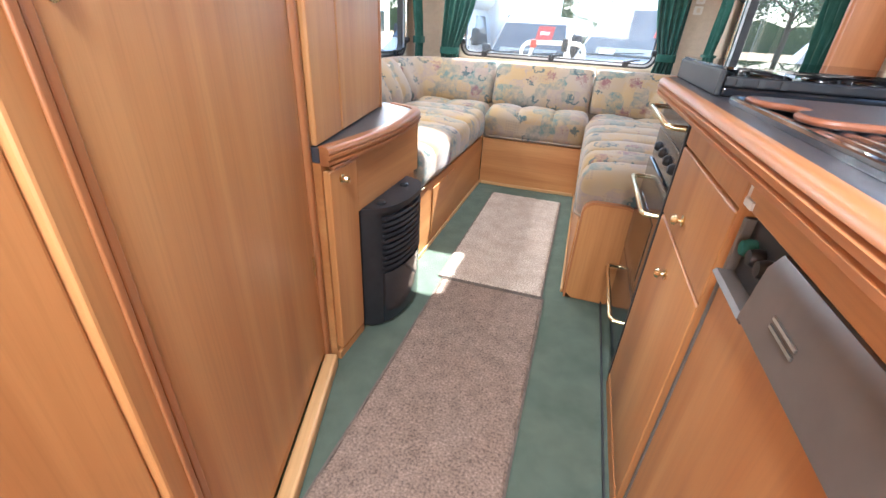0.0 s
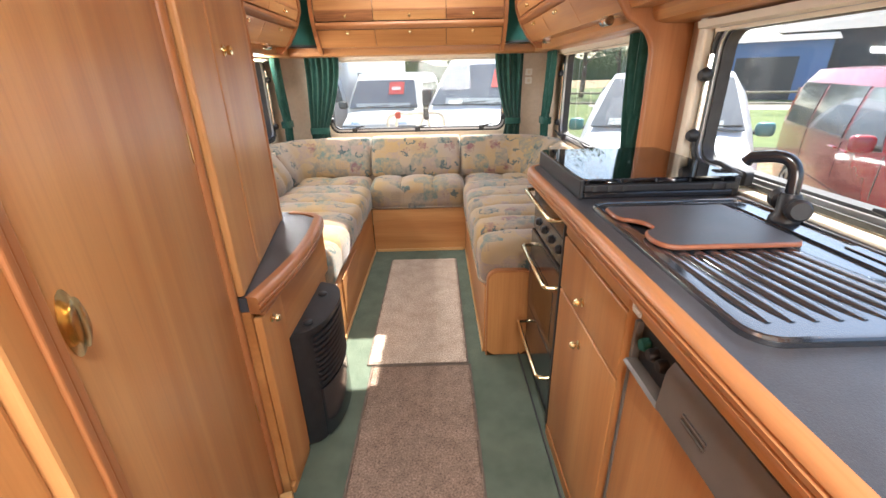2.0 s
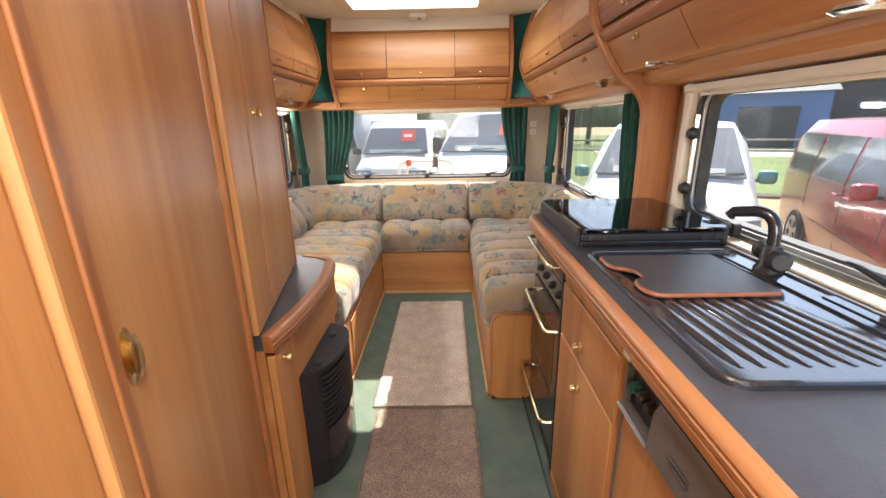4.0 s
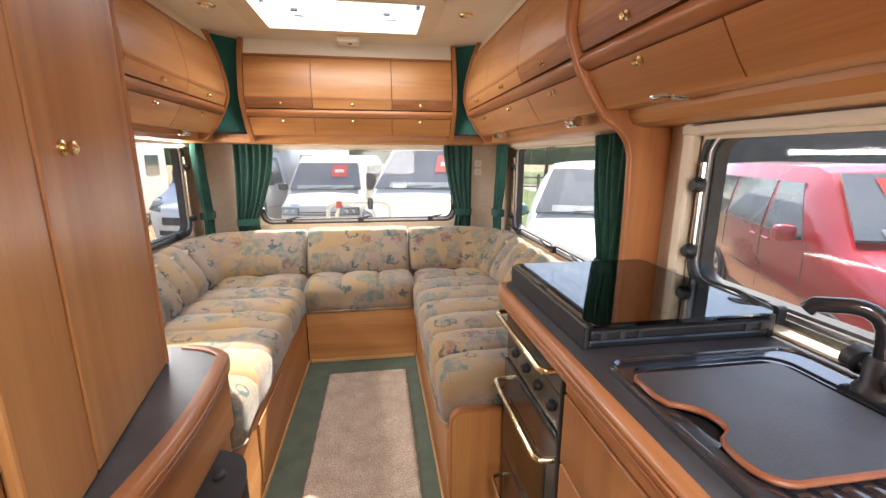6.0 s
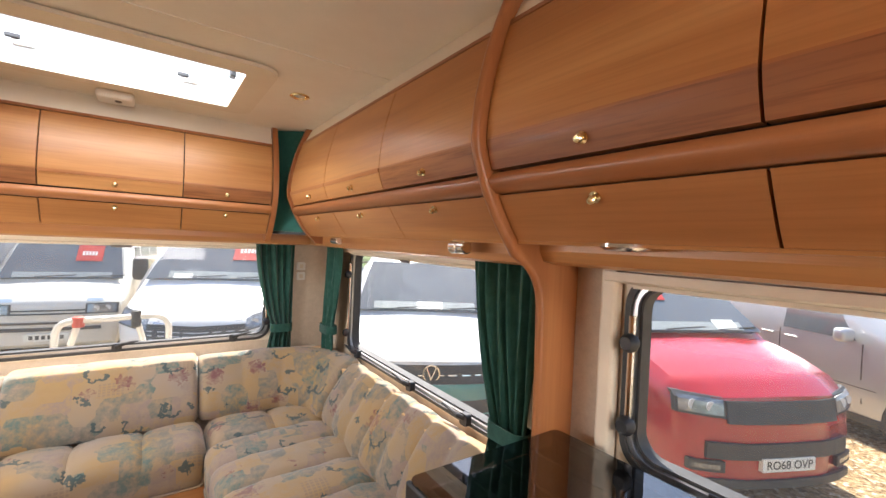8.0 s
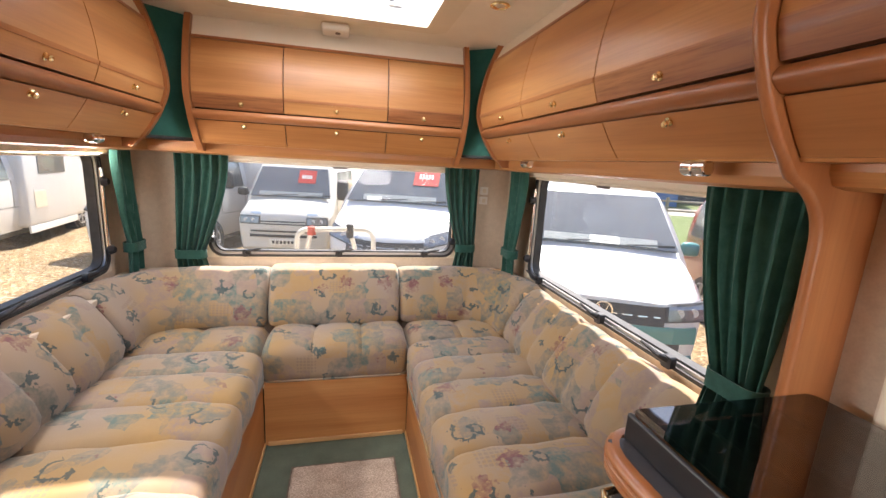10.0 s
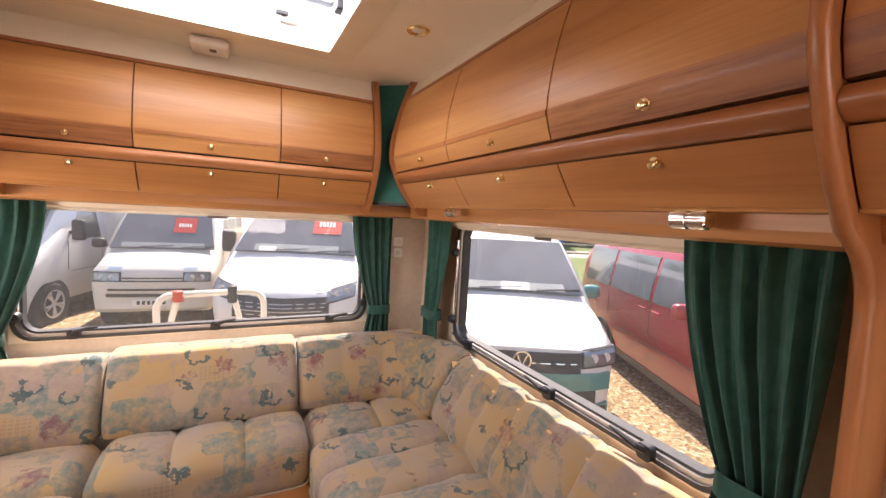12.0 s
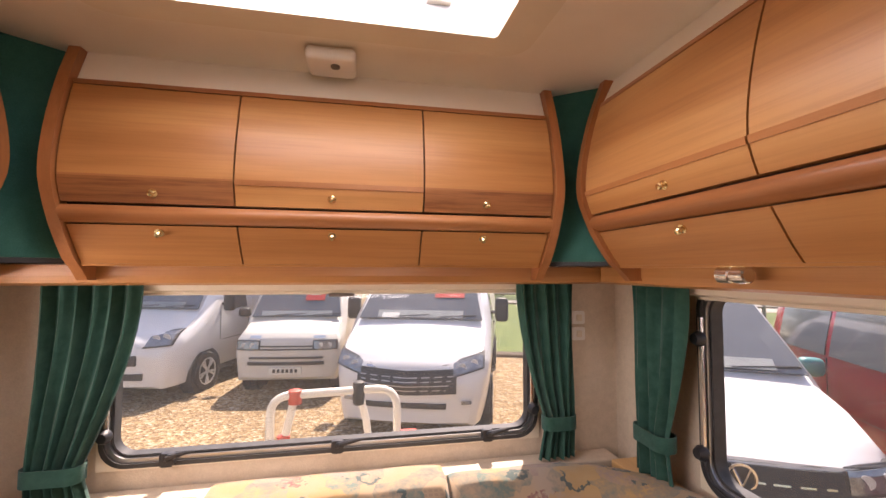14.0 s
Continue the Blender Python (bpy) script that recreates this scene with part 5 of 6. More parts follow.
def tree(x, y, h, seed):
    """A broad tree: tapered trunk, forked limbs and a ragged crown of leaf clumps."""
    rnd = random.Random(seed)
    t = thing("tree", "broad leafy tree behind the yard", "tree", "trees behind the yard")
    bm = bmesh.new()
    tube([(0, 0, 0), (0.1, 0.05, h * 0.25), (0.0, 0.1, h * 0.55), (0.1, 0, h * 0.85)], [0.22, 0.18, 0.12, 0.03], bm, 8)
    tips = []
    for i in range(9):
        a = rnd.random() * math.tau
        z = h * (0.3 + 0.06 * i)
        e = Vector((math.cos(a) * h * 0.27, math.sin(a) * h * 0.27, z + h * 0.16))
        tube([(0.05, 0.05, z), e * 0.5 + Vector((0, 0, z * 0.5 + h * 0.02)), e], [0.08, 0.05, 0.015], bm, 6)
        tips.append(e)
    part("trunk", bm, BARK, t)
    verts, faces = [], []
    for k in range(2600):
        c = rnd.choice(tips) + Vector((rnd.gauss(0, 1), rnd.gauss(0, 1), rnd.gauss(0, 0.8))) * h * 0.09
        u = Vector((rnd.gauss(0, 1), rnd.gauss(0, 1), rnd.gauss(0, 1))).normalized()
        v = u.orthogonal().normalized()
        s = 0.10 + rnd.random() * 0.12
        i = len(verts)
        verts += [c - u * s, c + v * s * 0.5, c + u * s, c - v * s * 0.5]
        faces.append((i, i + 1, i + 2, i + 3))
    me = bpy.data.meshes.new("crown")
    me.from_pydata(verts, [], faces)
    me.materials.append(LEAF)
    o = new("crown", me)
    o.parent = t
    t.location = (x, y, GZ)


for i, (x, y, h) in enumerate(((12, 36, 8), (40, 40, 9), (8, 38, 9), (18, 44, 8), (-4, 40, 8), (-14, 38, 9), (-24, 30, 8), (44, 18, 8), (2, 42, 7))):
    tree(x, y, h, i)
# far tree line that closes the horizon
rnd = random.Random(5)
pts = []
for i in range(181):
    a = math.tau * i / 180
    pts.append((math.cos(a) * 120, math.sin(a) * 120, 5.0 + 3.0 * noise.noise(Vector((i * 0.35, 0, 0))) + rnd.random() * 1.2))
bm = bmesh.new()
for (x0, y0, h0), (x1, y1, h1) in zip(pts, pts[1:]):
    bm.faces.new([bm.verts.new(p) for p in ((x0, y0, GZ), (x1, y1, GZ), (x1, y1, GZ + h1), (x0, y0, GZ + h0))])
tagged(part("backdrop", bm, LEAF), "far line of green woods on the horizon", "backdrop", kind="structure")


# ---- vehicles ----
def vehicle(name, label, front, turn, body, stations, belt, length, half, wheels, mirror_mat, spec):
    """A vehicle whose stations give (distance from the nose, half width, sill height, top height)."""
    t = thing(name, label, "van" if "motorhome" not in name else "motorhome")

    def at(s):
        for a, b in zip(stations, stations[1:]):
            if s <= b[0]:
                f = (s - a[0]) / (b[0] - a[0])
                return [p + (q - p) * f for p, q in zip(a, b)]
        return list(stations[-1])

    def side(s, z):
        _, w, z0, z1 = at(s)
        if z <= belt:
            low = max(0.0, (belt - 0.35 - z) / 0.5)
            return w - 0.05 * low * low
        return w - spec.get("tumble", 0.16) * ((z - belt) / (1.95 - belt)) ** 1.2

    def bowed(x, s):
        """The nose curves back towards its corners."""
        return s + spec["bow"] * (abs(x) / half) ** 3 * max(0.0, 1 - s / 0.9)

    def nose_at(x, z):
        s = 0.0
        for a, b in zip(stations, stations[1:]):
            if a[3] < z:
                s = a[0] + (b[0] - a[0]) * min(1.0, (z - a[3]) / max(1e-6, b[3] - a[3]))
        return bowed(x, s)

    bm = bmesh.new()
    rows = []
    ss = []
    for a, b in zip(stations, stations[1:]):
        k = 4 if b[0] - a[0] > 0.2 else 3
        ss += [a[0] + (b[0] - a[0]) * i / k for i in range(k)]
    ss.append(stations[-1][0])
    N = 9
    for s in ss:
        _, w, z0, z1 = at(s)
        zs = [z0 + (z1 - z0) * (i / (N - 1)) for i in range(N)]
        r = min(0.09, (z1 - z0) * 0.25)
        sec = [(side(s, z) - (r * (1 - math.cos(max(0, z - (z1 - r)) / r * math.pi / 2)) if z > z1 - r else 0), z) for z in zs]
        crown = [(sec[-1][0] * f, z1 + 0.03 * (1 - f * f)) for f in (0.66, 0.33)]
        right = sec + crown
        row = [bm.verts.new((x, bowed(x, s), z)) for x, z in right] + [bm.verts.new((0, s, z1 + 0.03))] + [bm.verts.new((-x, bowed(x, s), z)) for x, z in reversed(right)]
        rows.append(row)
    for a, b in zip(rows, rows[1:]):
        for k in range(len(a) - 1):
            bm.faces.new((a[k], a[k + 1], b[k + 1], b[k]))
        bm.faces.new((a[-1], a[0], b[0], b[-1]))
    bm.faces.new(rows[-1])
    w, z0, z1 = stations[0][1:]
    lo = rows[0]
    m = len(lo) // 2
    for k in range(m):
        a, b = lo[k], lo[k + 1]
        c, d = lo[-1 - k], lo[-2 - k]
        if b is d:
            bm.faces.new((a, b, c))
            continue
        last = (a, b)
        for f in (0.5, 0.0, -0.5, -1.0):
            if f == -1.0:
                nxt = (c, d)
            else:
                nxt = tuple(bm.verts.new((v.co.x * f, bowed(v.co.x * f, 0.0), v.co.z)) for v in (a, b))
            bm.faces.new((last[0], last[1], nxt[1], nxt[0]))
            last = nxt
    bmesh.ops.remove_doubles(bm, verts=bm.verts, dist=0.0005)
    part("body", bm, body, t, smooth=True)

    def patch(nm, mat, s0, s1, z0, z1, sgn, off=0.006, lab="", slant=0.0, n=6):
        b = bmesh.new()
        grid = []
        for i in range(n + 1):
            s = s0 + (s1 - s0) * i / n
            row = []
            for j in range(n + 1):
                z = z0 + (z1 - z0) * j / n
                s_ = s + slant * (j / n) * (1 - i / n)
                row.append((b.verts.new((sgn * (side(s_, z) + off), s_, z)), b.verts.new((sgn * (side(s_, z) - 0.02), s_, z))))
            grid.append(row)
        for i in range(n):
            for j in range(n):
                for q in (0, 1):
                    b.faces.new([grid[i + di][j + dj][q] for di, dj in ((0, 0), (1, 0), (1, 1), (0, 1))])
        rim = [grid[i][0] for i in range(n + 1)] + [grid[n][j] for j in range(1, n + 1)] + [grid[i][n] for i in range(n - 1, -1, -1)] + [grid[0][j] for j in range(n - 1, 0, -1)]
        for p, q in zip(rim, rim[1:] + rim[:1]):
            b.faces.new((p[0], q[0], q[1], p[1]))
        return part(nm, b, mat, t, lab, smooth=True)

    for sgn in (1, -1):
        for s0, s1, slant in spec["side_windows"]:
            patch("side_window", CARGLASS, s0, s1, belt + 0.03, spec["glass_top"], sgn, slant=slant)
        for s in spec.get("seams", ()):
            patch("door_seam", TRIM, s, s + 0.012, 0.45, belt, sgn, 0.003, n=2)
        # the body crease's shade, drawn as a thin dark strip
        patch("side_crease", TRIM, wheels[0] + 0.46, wheels[1] - 0.46, belt - 0.52, belt - 0.512, sgn, 0.003, n=3)
        patch("sill_trim", TRIM, wheels[0] + 0.42, wheels[1] - 0.42, stations[3][2], stations[3][2] + 0.1, sgn, 0.008, n=3)
    # windscreen lies on the slope between the bonnet and the roof
    s0, s1, z0, z1 = spec["screen"]
    bm = bmesh.new()
    loop = []
    for f, k in ((0.04, 0.80), (0.04, -0.80), (0.93, -0.74), (0.93, 0.74)):
        s = s0 + (s1 - s0) * f
        loop.append((k * (side(s, z0 + (z1 - z0) * f) + 0.10), s, z0 + (z1 - z0) * f + 0.034))
    n = Vector((0, -(z1 - z0), (s1 - s0))).normalized() * 0.028
    lo = [bm.verts.new(Vector(p)) for p in loop]
    hi = [bm.verts.new(Vector(p) + n) for p in loop]
    bm.faces.new(hi), bm.faces.new(lo)
    for i in range(4):
        bm.faces.new((lo[i], lo[(i + 1) % 4], hi[(i + 1) % 4], hi[i]))
    ws = part("windscreen", bm, CARGLASS, t, "dark windscreen")
    slope = lambda f, x: Vector((x, s0 + (s1 - s0) * f, z0 + (z1 - z0) * f + 0.036)) + n * 1.25
    for x in (-0.35, 0.3):
        part("wiper", tube([slope(0.06, x), slope(0.10, x + 0.5)], 0.009, None, 6), TRIM, t)

    def card(nm, mat, x0, x1, f0, f1, par, lift=0.004):
        b = bmesh.new()
        q = [slope(f0, x0), slope(f0, x1), slope(f1, x1), slope(f1, x0)]
        up = n.normalized() * lift
        a = [b.verts.new(v) for v in q]
        c = [b.verts.new(v + up) for v in q]
        b.faces.new(a), b.faces.new(c)
        for i in range(4):
            b.faces.new((a[i], a[(i + 1) % 4], c[(i + 1) % 4], c[i]))
        return part(nm, b, mat, par)

    card("dashboard", DASH, -0.62, 0.62, 0.05, 0.17, t, 0.002)
    if spec.get("card"):
        x0, x1, f0, f1 = spec["card"]
        p = card("price_card", REDCARD, x0, x1, f0, f1, t)
        dx, df = x1 - x0, f1 - f0
        for k in range(5):
            card("printed_bar", PLATE, x0 + dx * (0.2 + 0.12 * k), x0 + dx * (0.28 + 0.12 * k), f0 + df * 0.35, f0 + df * 0.6, p, 0.009)
    if spec.get("paper"):
        x0, x1, f0, f1 = spec["paper"]
        card("paper_sheet", PLATE, x0, x1, f0, f1, t, 0.007)
    # nose details: blocks that stand a little proud of the front
    def nose(x0, x1, z0, z1, depth=0.03, fall=0.0, out=0.02):
        b = bmesh.new()
        cols = 8
        fr, bk = [], []
        for i in range(cols + 1):
            x = x0 + (x1 - x0) * i / cols
            row_f, row_b = [], []
            for z in [z0 + (z1 - z0) * k / 4 for k in range(5)]:
                s = nose_at(x, z + fall * abs(x))
                row_f.append(b.verts.new((x, s - out, z + fall * abs(x))))
                row_b.append(b.verts.new((x, s + depth, z + fall * abs(x))))
            fr.append(row_f), bk.append(row_b)
        for rows_ in (fr, bk):
            for i in range(cols):
                for k in range(4):
                    b.faces.new((rows_[i][k], rows_[i + 1][k], rows_[i + 1][k + 1], rows_[i][k + 1]))
        for i in range(cols):
            for j in (0, 4):
                b.faces.new((fr[i][j], fr[i + 1][j], bk[i + 1][j], bk[i][j]))
        for i in (0, cols):
            for k in range(4):
                b.faces.new((fr[i][k], fr[i][k + 1], bk[i][k + 1], bk[i][k]))
        return b

    for nm, mat, x0, x1, z0, z1, fall in spec["front"]:
        if nm == "headlight":
            for sg in (1, -1):
                part("headlight_bezel", nose(*sorted((sg * (x0 - 0.025), sg * (x1 + 0.02))), z0 - 0.022, z1 + 0.018, fall=fall, out=0.012), TRIM, t)
                for f in (0.3, 0.7):
                    x, z = x0 + (x1 - x0) * f, (z0 + z1) / 2 + fall * (x0 + (x1 - x0) * f)
                    m = Matrix.Translation((sg * x, nose_at(x, z) - 0.018, z)) @ Matrix.Rotation(radians(90), 4, "X")
                    r = (z1 - z0) * 0.34
                    part("reflector", lathe([(r, 0.0), (r, 0.0045), (r * 0.8, 0.005), (r * 0.5, 0.003)], m, seg=16), REFLECTOR, t, smooth=True)
        part(nm, nose(x0, x1, z0, z1, fall=fall), mat, t)
        if x0 > 0:
            part(nm, nose(-x1, -x0, z0, z1, fall=fall), mat, t)
    if spec.get("emblem"):
        z = spec["emblem"]
        m = Matrix.Translation((0, nose_at(0, z) - 0.02, z)) @ Matrix.Rotation(radians(90), 4, "X")
        e = part("emblem", lathe([(0.078, -0.02), (0.088, 0.0), (0.088, 0.012), (0.074, 0.014), (0.072, 0.006)], m, seg=28), CHROME, t, "round chrome emblem", smooth=True)
        part("emblem_disc", lathe([(0.072, 0.004), (0.07, 0.008)], m, seg=28), TRIM, e)
        y = nose_at(0, z) - 0.036
        for x0, z0, x1, z1 in ((-0.045, 0.055, 0, -0.055), (0.045, 0.055, 0, -0.055)):
            part("emblem_bar", tube([(x0, y, z + z0), (x1, y, z + z1)], 0.009, None, 6), CHROME, e)
    if spec.get("plate"):
        z = spec["plate"]
        y = nose_at(0, z) - 0.03
        p = part("number_plate", box(-0.26, 0.26, y, y + 0.05, z - 0.055, z + 0.055, 0.004), PLATE, t)
        if spec.get("reading"):
            cu = bpy.data.curves.new("plate_text", "FONT")
            cu.body, cu.size, cu.align_x, cu.align_y, cu.extrude = spec["reading"], 0.098, "CENTER", "CENTER", 0.001
            tmp = bpy.data.objects.new("plate_text", cu)
            me = bpy.data.meshes.new_from_object(tmp)
            bpy.data.objects.remove(tmp)
            me.materials.append(TRIM)
            o = new("lettering", me)
            o.parent = p
            o.matrix_basis = Matrix.Translation((0, y - 0.003, z)) @ Matrix.Rotation(radians(90), 4, "X")
        else:
            for k in range(6):
                part("printed_bar", box(-0.2 + k * 0.07, -0.155 + k * 0.07, y - 0.003, y - 0.0005, z - 0.03, z + 0.03), TRIM, p)
    # wheels in dark arches
    for s in wheels:
        for sgn in (1, -1):
            w = at(s)[1]
            x = sgn * (w - 0.10)
            m = Matrix.Translation((x, s, 0.335)) @ Matrix.Rotation(radians(90 * sgn), 4, "Y")
            part("wheel_arch", lathe([(0.40, -0.15), (0.405, 0.082), (0.38, 0.082)], m, seg=28), TRIM, t)
            wh = part("wheel", lathe([(0.20, -0.10), (0.31, -0.10), (0.335, -0.07), (0.335, 0.085), (0.315, 0.112), (0.24, 0.116), (0.228, 0.10)], m, seg=32), TYRE, t, smooth=True)
            rm = bmesh.new()
            lathe([(0.228, 0.098), (0.235, 0.112), (0.215, 0.117), (0.205, 0.09)], m, rm, 28)
            lathe([(0.06, 0.085), (0.055, 0.108), (0.02, 0.112)], m, rm, 14)
            part("rim", rm, ALLOY, wh, smooth=True)
            for k in range(5):
                a = math.tau * k / 5
                for da in (-0.16, 0.16):
                    q0 = m @ Vector((0.05 * math.cos(a), 0.05 * math.sin(a), 0.098))
                    q1 = m @ Vector((0.215 * math.cos(a + da), 0.215 * math.sin(a + da), 0.104))
                    part("spoke", tube([q0, q1], 0.02, None, 6), ALLOY, wh)
            part("brake_disc", lathe([(0.2, 0.03), (0.2, 0.05), (0.05, 0.05)], m, seg=20), TRIM, wh)
    for sgn in (1, -1):
        s, z = spec["mirror"]
        x = side(s, z)
        tall = spec.get("mirror_tall", 0.17)
        part("mirror", soft(0.2, 0.14, tall, 0.055, 6, 6, 6, None, (sgn * (x + 0.17), s, z + 0.02)), mirror_mat, t, smooth=True)
        part("mirror_arm", tube([(sgn * (x - 0.02), s + 0.05, z - 0.03), (sgn * (x + 0.1), s + 0.01, z - 0.02)], 0.03, None, 6), TRIM, t)
    for sgn in (1, -1):
        for s in spec.get("handles", ()):
            part("door_handle", tube([(sgn * (side(s, belt - 0.08) + 0.012), s, belt - 0.08), (sgn * (side(s + 0.16, belt - 0.08) + 0.012), s + 0.16, belt - 0.08)], 0.014, None, 6), body if body is not PAINT_WHITE else TRIM, t)
    t.matrix_world = Matrix.Translation((*front, GZ)) @ Matrix.Rotation(turn, 4, "Z")
    return t


def heading(fx, fy):
    """The turn that points a vehicle's nose, built towards -y, along (fx, fy)."""
    return math.atan2(-fy, -fx) - math.pi / 2


PANEL_VAN = [(0.0, 0.78, 0.30, 0.72), (0.05, 0.88, 0.24, 0.94), (0.22, 0.93, 0.22, 1.05), (0.55, 0.95, 0.22, 1.14), (1.02, 0.95, 0.24, 1.23), (1.78, 0.95, 0.26, 1.84), (2.1, 0.95, 0.26, 1.91), (4.7, 0.95, 0.28, 1.91), (4.88, 0.93, 0.32, 1.80), (4.9, 0.90, 0.4, 1.5)]


VAN = dict(side_windows=[(1.60, 2.48, 0.38), (2.56, 3.66, 0.0), (3.74, 4.66, 0.0)], glass_top=1.74, screen=(1.02, 1.78, 1.23, 1.84), bow=0.22, mirror=(1.62, 1.24), seams=(1.52, 2.52, 3.70), handles=(2.28, 2.62),
           front=[("grille", TRIM, -0.54, 0.54, 0.76, 0.935, 0.0), ("headlight", LAMP, 0.57, 0.89, 0.79, 0.915, 0.05), ("bonnet_gap", TRIM, -0.80, 0.80, 0.948, 0.955, 0.01), ("grille_slat", RUBBER, -0.49, 0.49, 0.80, 0.812, 0.0), ("grille_slat", RUBBER, -0.49, 0.49, 0.87, 0.882, 0.0), ("fog_recess", TRIM, 0.56, 0.82, 0.36, 0.45, 0.0), ("grille_bar", CHROME, -0.5, 0.5, 0.835, 0.847, 0.0), ("lower_grille", TRIM, -0.70, 0.70, 0.47, 0.60, 0.0),
                  ("fog_lamp", LAMP, 0.60, 0.80, 0.385, 0.42, 0.0), ("splitter", TRIM, -0.80, 0.80, 0.235, 0.30, 0.0)], emblem=0.86)
red = dict(VAN, plate=0.43, reading="RO68 OVP", paper=(0.28, 0.55, 0.06, 0.2), card=(-0.45, -0.12, 0.5, 0.85))
red["front"] = [f for f in VAN["front"] if f[0] != "grille_bar"]
red["emblem"] = 0
vehicle("red_van", "bright red passenger van parked on the gravel", (4.6, 2.33), heading(-0.42, -0.907), PAINT_RED, PANEL_VAN, 1.16, 4.9, 0.95, (0.92, 3.92), PAINT_RED, red)
white = dict(VAN, paper=(-0.1, 0.22, 0.05, 0.17))
white["front"] = VAN["front"] + [("teal_bumper", PAINT_TEAL, -0.84, 0.84, 0.60, 0.755, 0.0), ("teal_bumper", PAINT_TEAL, -0.84, 0.84, 0.34, 0.47, 0.0)]
vehicle("white_van", "white van with teal bumper and mirrors", (2.47, 4.52), heading(-0.47, -0.883), PAINT_WHITE, PANEL_VAN, 1.16, 4.9, 0.95, (0.92, 3.92), PAINT_TEAL, white)
vehicle("silver_van", "silver panel van parked beyond the red one", (7.35, 0.55), heading(-0.42, -0.907), PAINT_SILVER, PANEL_VAN, 1.16, 4.9, 0.95, (0.92, 3.92), PAINT_SILVER, dict(VAN, side_windows=[(1.60, 2.48, 0.38)]))

BIG_VAN = [(0.0, 0.84, 0.30, 0.74), (0.06, 0.94, 0.24, 0.92), (0.25, 1.0, 0.24, 1.08), (0.50, 1.02, 0.24, 1.18), (0.86, 1.02, 0.26, 1.36), (1.62, 1.02, 0.28, 2.12), (2.0, 1.02, 0.28, 2.45), (5.3, 1.02, 0.30, 2.50), (5.45, 1.0, 0.34, 2.4), (5.5, 0.96, 0.4, 2.0)]


BIG = dict(side_windows=[(1.45, 2.25, 0.4)], glass_top=1.98, screen=(0.86, 1.62, 1.36, 2.12), bow=0.22, mirror=(1.40, 1.52), mirror_tall=0.36, seams=(1.35, 2.35), handles=(2.15,), tumble=0.12,
           front=[("grille", TRIM, -0.62, 0.62, 0.62, 0.90, 0.05), ("headlight", LAMP, 0.58, 0.93, 0.70, 0.84, 0.26), ("grille_slat", ALU, -0.50, 0.50, 0.665, 0.675, 0.05), ("grille_slat", ALU, -0.53, 0.53, 0.715, 0.725, 0.05), ("grille_slat", ALU, -0.56, 0.56, 0.765, 0.775, 0.05), ("grille_slat", ALU, -0.58, 0.58, 0.815, 0.825, 0.05), ("bonnet_gap", TRIM, -0.60, 0.60, 0.935, 0.943, 0.06), ("lower_grille", TRIM, -0.50, 0.50, 0.47, 0.53, 0.0), ("fog_lamp", LAMP, 0.68, 0.80, 0.52, 0.56, 0.0),
                  ("name_badge", CHROME, -0.52, -0.38, 0.93, 0.955, 0.0)], card=(0.18, 0.62, 0.40, 0.80), paper=(-0.55, -0.3, 0.04, 0.12))
vehicle("white_van", "tall white panel van with a black grille", (0.70, 7.40), heading(-0.33, -0.944), PAINT_WHITE, BIG_VAN, 1.34, 5.5, 1.02, (1.0, 4.6), TRIM, BIG)

OLD_VAN = [(0.0, 0.78, 0.36, 0.70), (0.04, 0.84, 0.30, 0.95), (0.16, 0.86, 0.28, 1.06), (0.62, 0.88, 0.28, 1.22), (1.12, 0.88, 0.28, 1.86), (1.35, 0.88, 0.28, 2.0), (4.4, 0.88, 0.3, 2.02), (4.5, 0.86, 0.34, 1.9)]


OLD = dict(side_windows=[(1.0, 1.9, 0.35), (2.0, 3.0, 0.0), (3.1, 4.2, 0.0)], glass_top=1.80, screen=(0.62, 1.12, 1.22, 1.86), bow=0.10, mirror=(0.95, 1.32), seams=(0.95, 1.95), tumble=0.1,
           front=[("headlight", LAMP, 0.45, 0.80, 0.82, 0.94, 0.0), ("grille", TRIM, -0.42, 0.42, 0.80, 0.82, 0.0), ("grille", TRIM, -0.42, 0.42, 0.85, 0.87, 0.0), ("grille", TRIM, -0.60, 0.60, 0.66, 0.69, 0.0), ("grille", TRIM, -0.62, 0.62, 0.56, 0.61, 0.0), ("bonnet_panel", BLUEGREY, -0.62, 0.62, 0.985, 1.03, 0.0)],
           plate=0.47, card=(0.1, 0.45, 0.45, 0.85))
vehicle("camper_van", "old cream camper van, its bonnet coloured blue-grey for reflected sky", (-1.04, 9.6), heading(-0.12, -0.993), PAINT_CREAM, OLD_VAN, 1.2, 4.5, 0.88, (0.85, 3.3), TRIM, OLD)


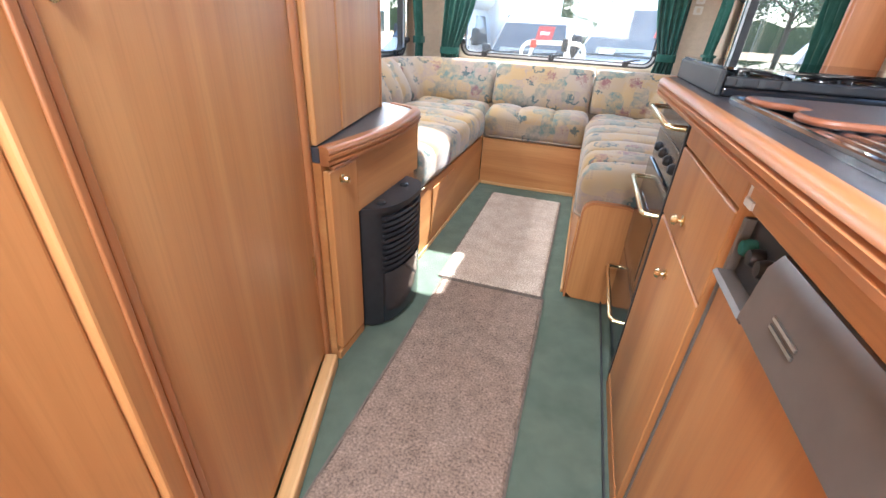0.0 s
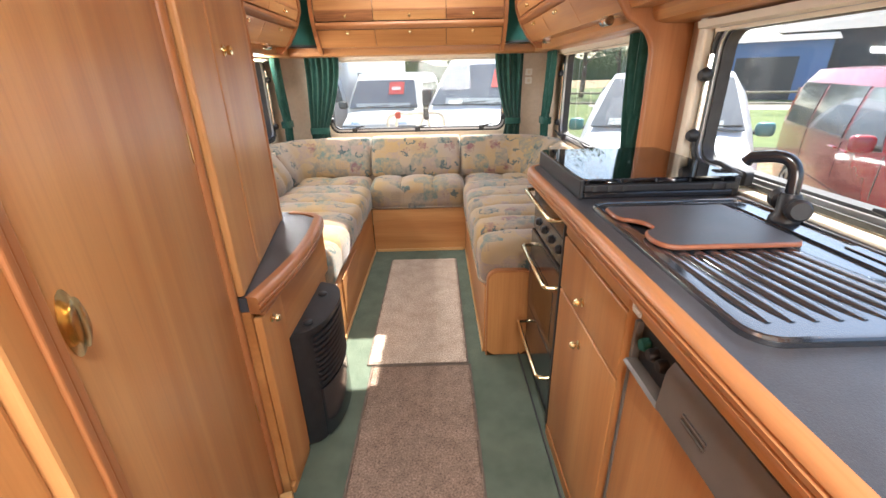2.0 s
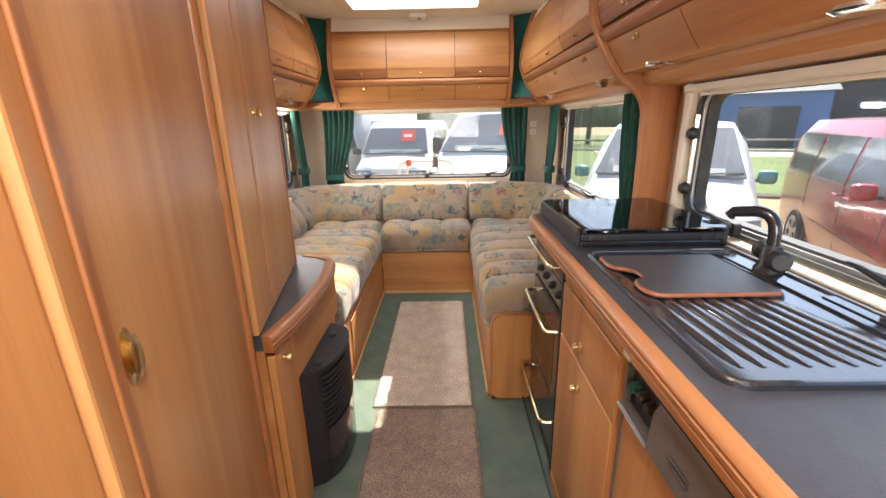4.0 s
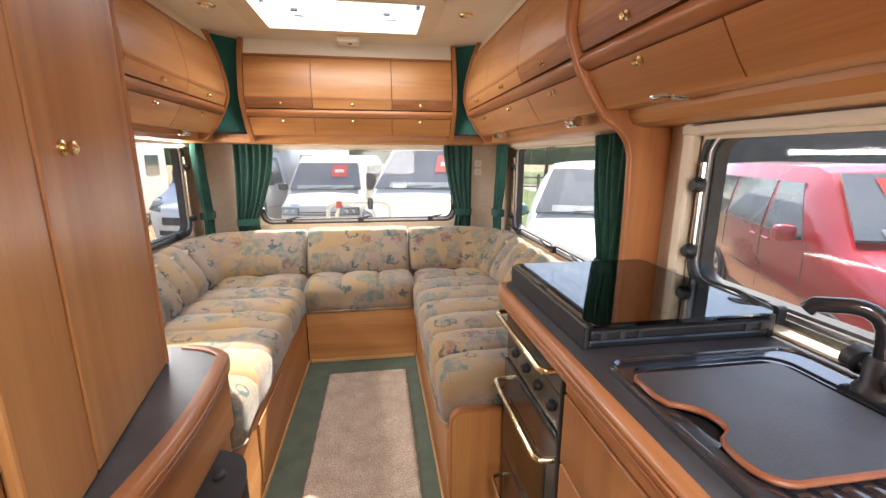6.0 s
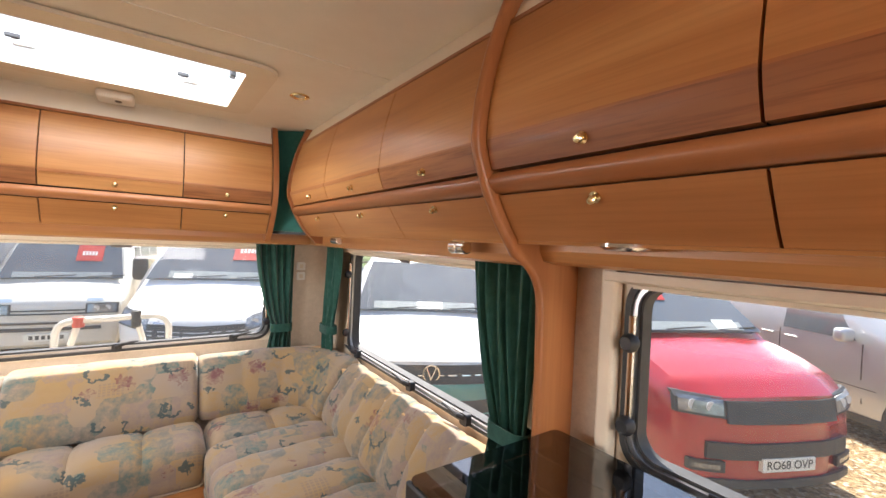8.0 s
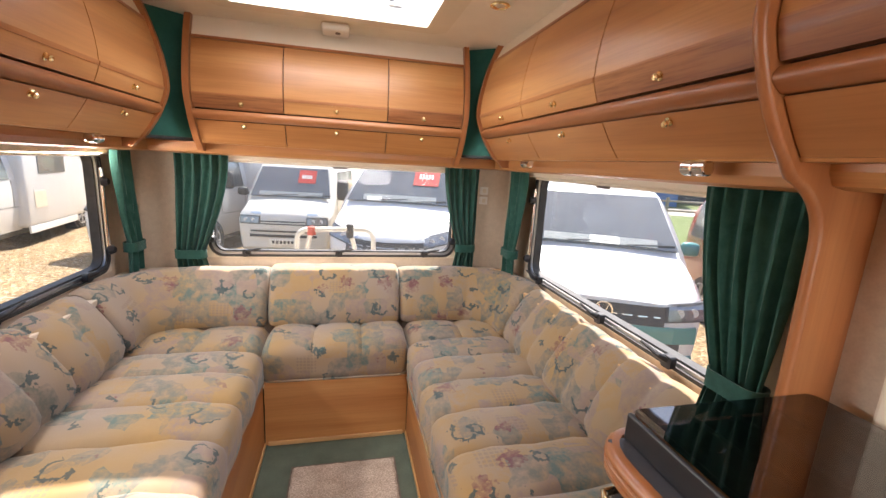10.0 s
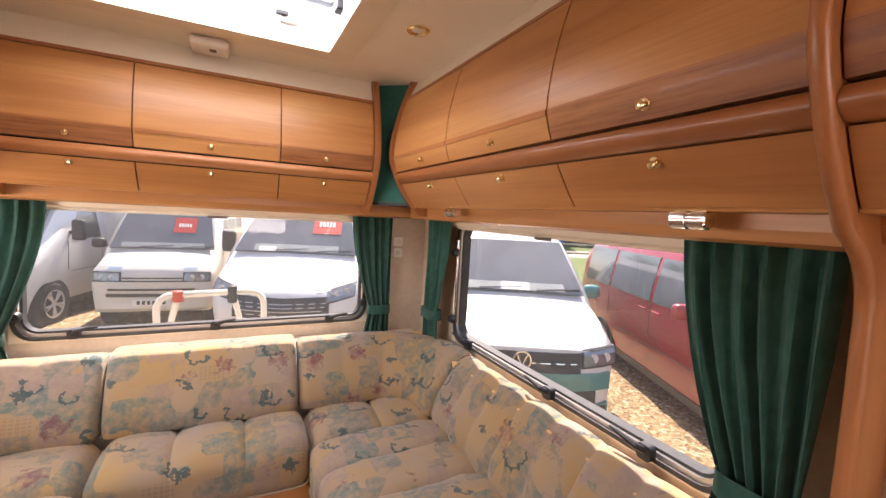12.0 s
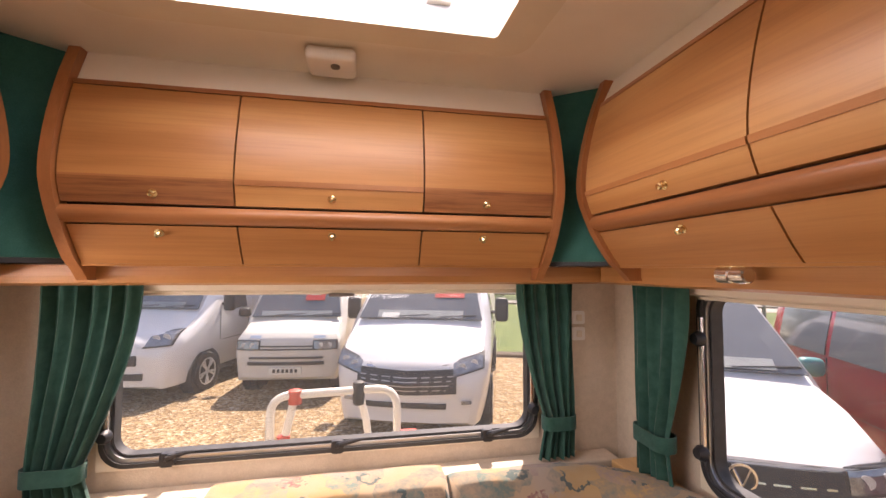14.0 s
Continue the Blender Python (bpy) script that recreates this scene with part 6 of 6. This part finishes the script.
def motorhome(label, front, turn):
    """A coachbuilt motorhome: van cab with a tall white body and a bulge over the cab."""
    cab = [(0.0, 0.84, 0.30, 0.74), (0.06, 0.94, 0.24, 0.92), (0.25, 1.0, 0.24, 1.08), (0.50, 1.02, 0.24, 1.18), (0.86, 1.02, 0.26, 1.36), (1.62, 1.02, 0.28, 2.10), (2.0, 1.02, 0.28, 2.2), (2.6, 1.02, 0.30, 2.2)]
    sp = dict(BIG, card=None, handles=(), seams=(1.35, 2.3), front=[f for f in BIG["front"] if f[0] != "name_badge"])
    sp["front"] = [("grille", TRIM, -0.5, 0.5, 0.62, 0.78, 0.0), ("headlight", LAMP, 0.58, 0.92, 0.86, 1.06, 0.08), ("lower_grille", TRIM, -0.6, 0.6, 0.40, 0.5, 0.0)]
    t = vehicle("motorhome", label, front, turn, PAINT_WHITE, cab, 1.34, 2.6, 1.02, (1.0, 5.0), TRIM, sp)
    t.matrix_world = Matrix.Identity(4)
    part("coach_body", box(-1.14, 1.14, 2.45, 6.9, 0.38, 2.75, 0.09, seg=3), PAINT_WHITE, t, smooth=True)
    part("cab_pod", soft(2.1, 1.7, 0.66, 0.28, 12, 12, 8, None, (0, 1.95, 2.44)), PAINT_WHITE, t, smooth=True)
    for sgn in (1, -1):
        part("side_skirt", box(sgn * 1.12 - 0.02, sgn * 1.12 + 0.02, 2.5, 4.5, 0.26, 0.40, 0.01), PAINT_WHITE, t)
        part("coach_window", box(sgn * 1.142 - 0.012, sgn * 1.142 + 0.012, 3.0, 4.1, 1.45, 2.05, 0.01), CARGLASS, t)
        part("locker_flap", box(sgn * 1.142 - 0.008, sgn * 1.142 + 0.008, 2.75, 3.2, 0.75, 1.1, 0.006), CREAM, t)
        part("coach_window", box(sgn * 1.142 - 0.012, sgn * 1.142 + 0.012, 5.2, 6.2, 1.45, 2.05, 0.01), CARGLASS, t)
    t.matrix_world = Matrix.Translation((*front, GZ)) @ Matrix.Rotation(turn, 4, "Z")


motorhome("white coachbuilt motorhome with clear headlights", (-3.75, 9.75), heading(-0.27, -0.963))
motorhome("white coachbuilt motorhome parked further along the row", (-6.9, 8.6), heading(0.12, -0.993))

# cycle rack on the back of the vehicle
rk = thing("cycle_rack", "white tube cycle rack with orange and black clamps", "cycle rack")
RY = 4.02
hoop = [Vector((-0.145, RY, 0.35)), Vector((-0.145, RY, 0.92))] + bend((-0.145, RY, 0.92), (-0.14, RY, 0.985), (-0.07, RY, 0.988), 5)[1:] + [Vector((0.26, RY, 0.995))] + bend((0.26, RY, 0.995), (0.335, RY, 0.99), (0.337, RY, 0.92), 5)[1:] + [Vector((0.34, RY, 0.35))]
part("hoop", tube(hoop, 0.016, None, 12), WHITE, rk, smooth=True)
part("arm", tube([(-0.055, RY, 0.985), (-0.09, RY + 0.03, 0.84), (-0.11, RY + 0.04, 0.7)], 0.015, None, 10), WHITE, rk, smooth=True)
part("arm", tube([(0.185, RY, 0.99), (0.215, RY + 0.03, 0.87), (0.24, RY + 0.04, 0.7)], 0.015, None, 10), WHITE, rk, smooth=True)
part("clamp", lathe([(0.012, -0.03), (0.026, -0.025), (0.026, 0.025), (0.012, 0.03)], Matrix.Translation((-0.055, RY, 0.98))), ORANGE, rk, "orange plastic clamp", smooth=True)
part("clamp", lathe([(0.012, -0.03), (0.025, -0.025), (0.025, 0.025), (0.012, 0.03)], Matrix.Translation((-0.10, RY + 0.03, 0.80))), ORANGE, rk, "orange plastic clamp", smooth=True)
part("strap", lathe([(0.012, -0.05), (0.022, -0.045), (0.026, 0.0), (0.022, 0.04), (0.012, 0.045)], Matrix.Translation((0.185, RY, 0.985))), RUBBER, rk, "black rubber strap", smooth=True)
part("bracket", box(0.325, 0.42, RY - 0.02, RY + 0.02, 0.80, 0.825, 0.008), ORANGE, rk)
part("mount", box(-0.17, 0.37, YR + T, RY + 0.02, 0.35, 0.39, 0.01), WHITE, rk)
rk.location = (-0.03, 0.0, -0.08)
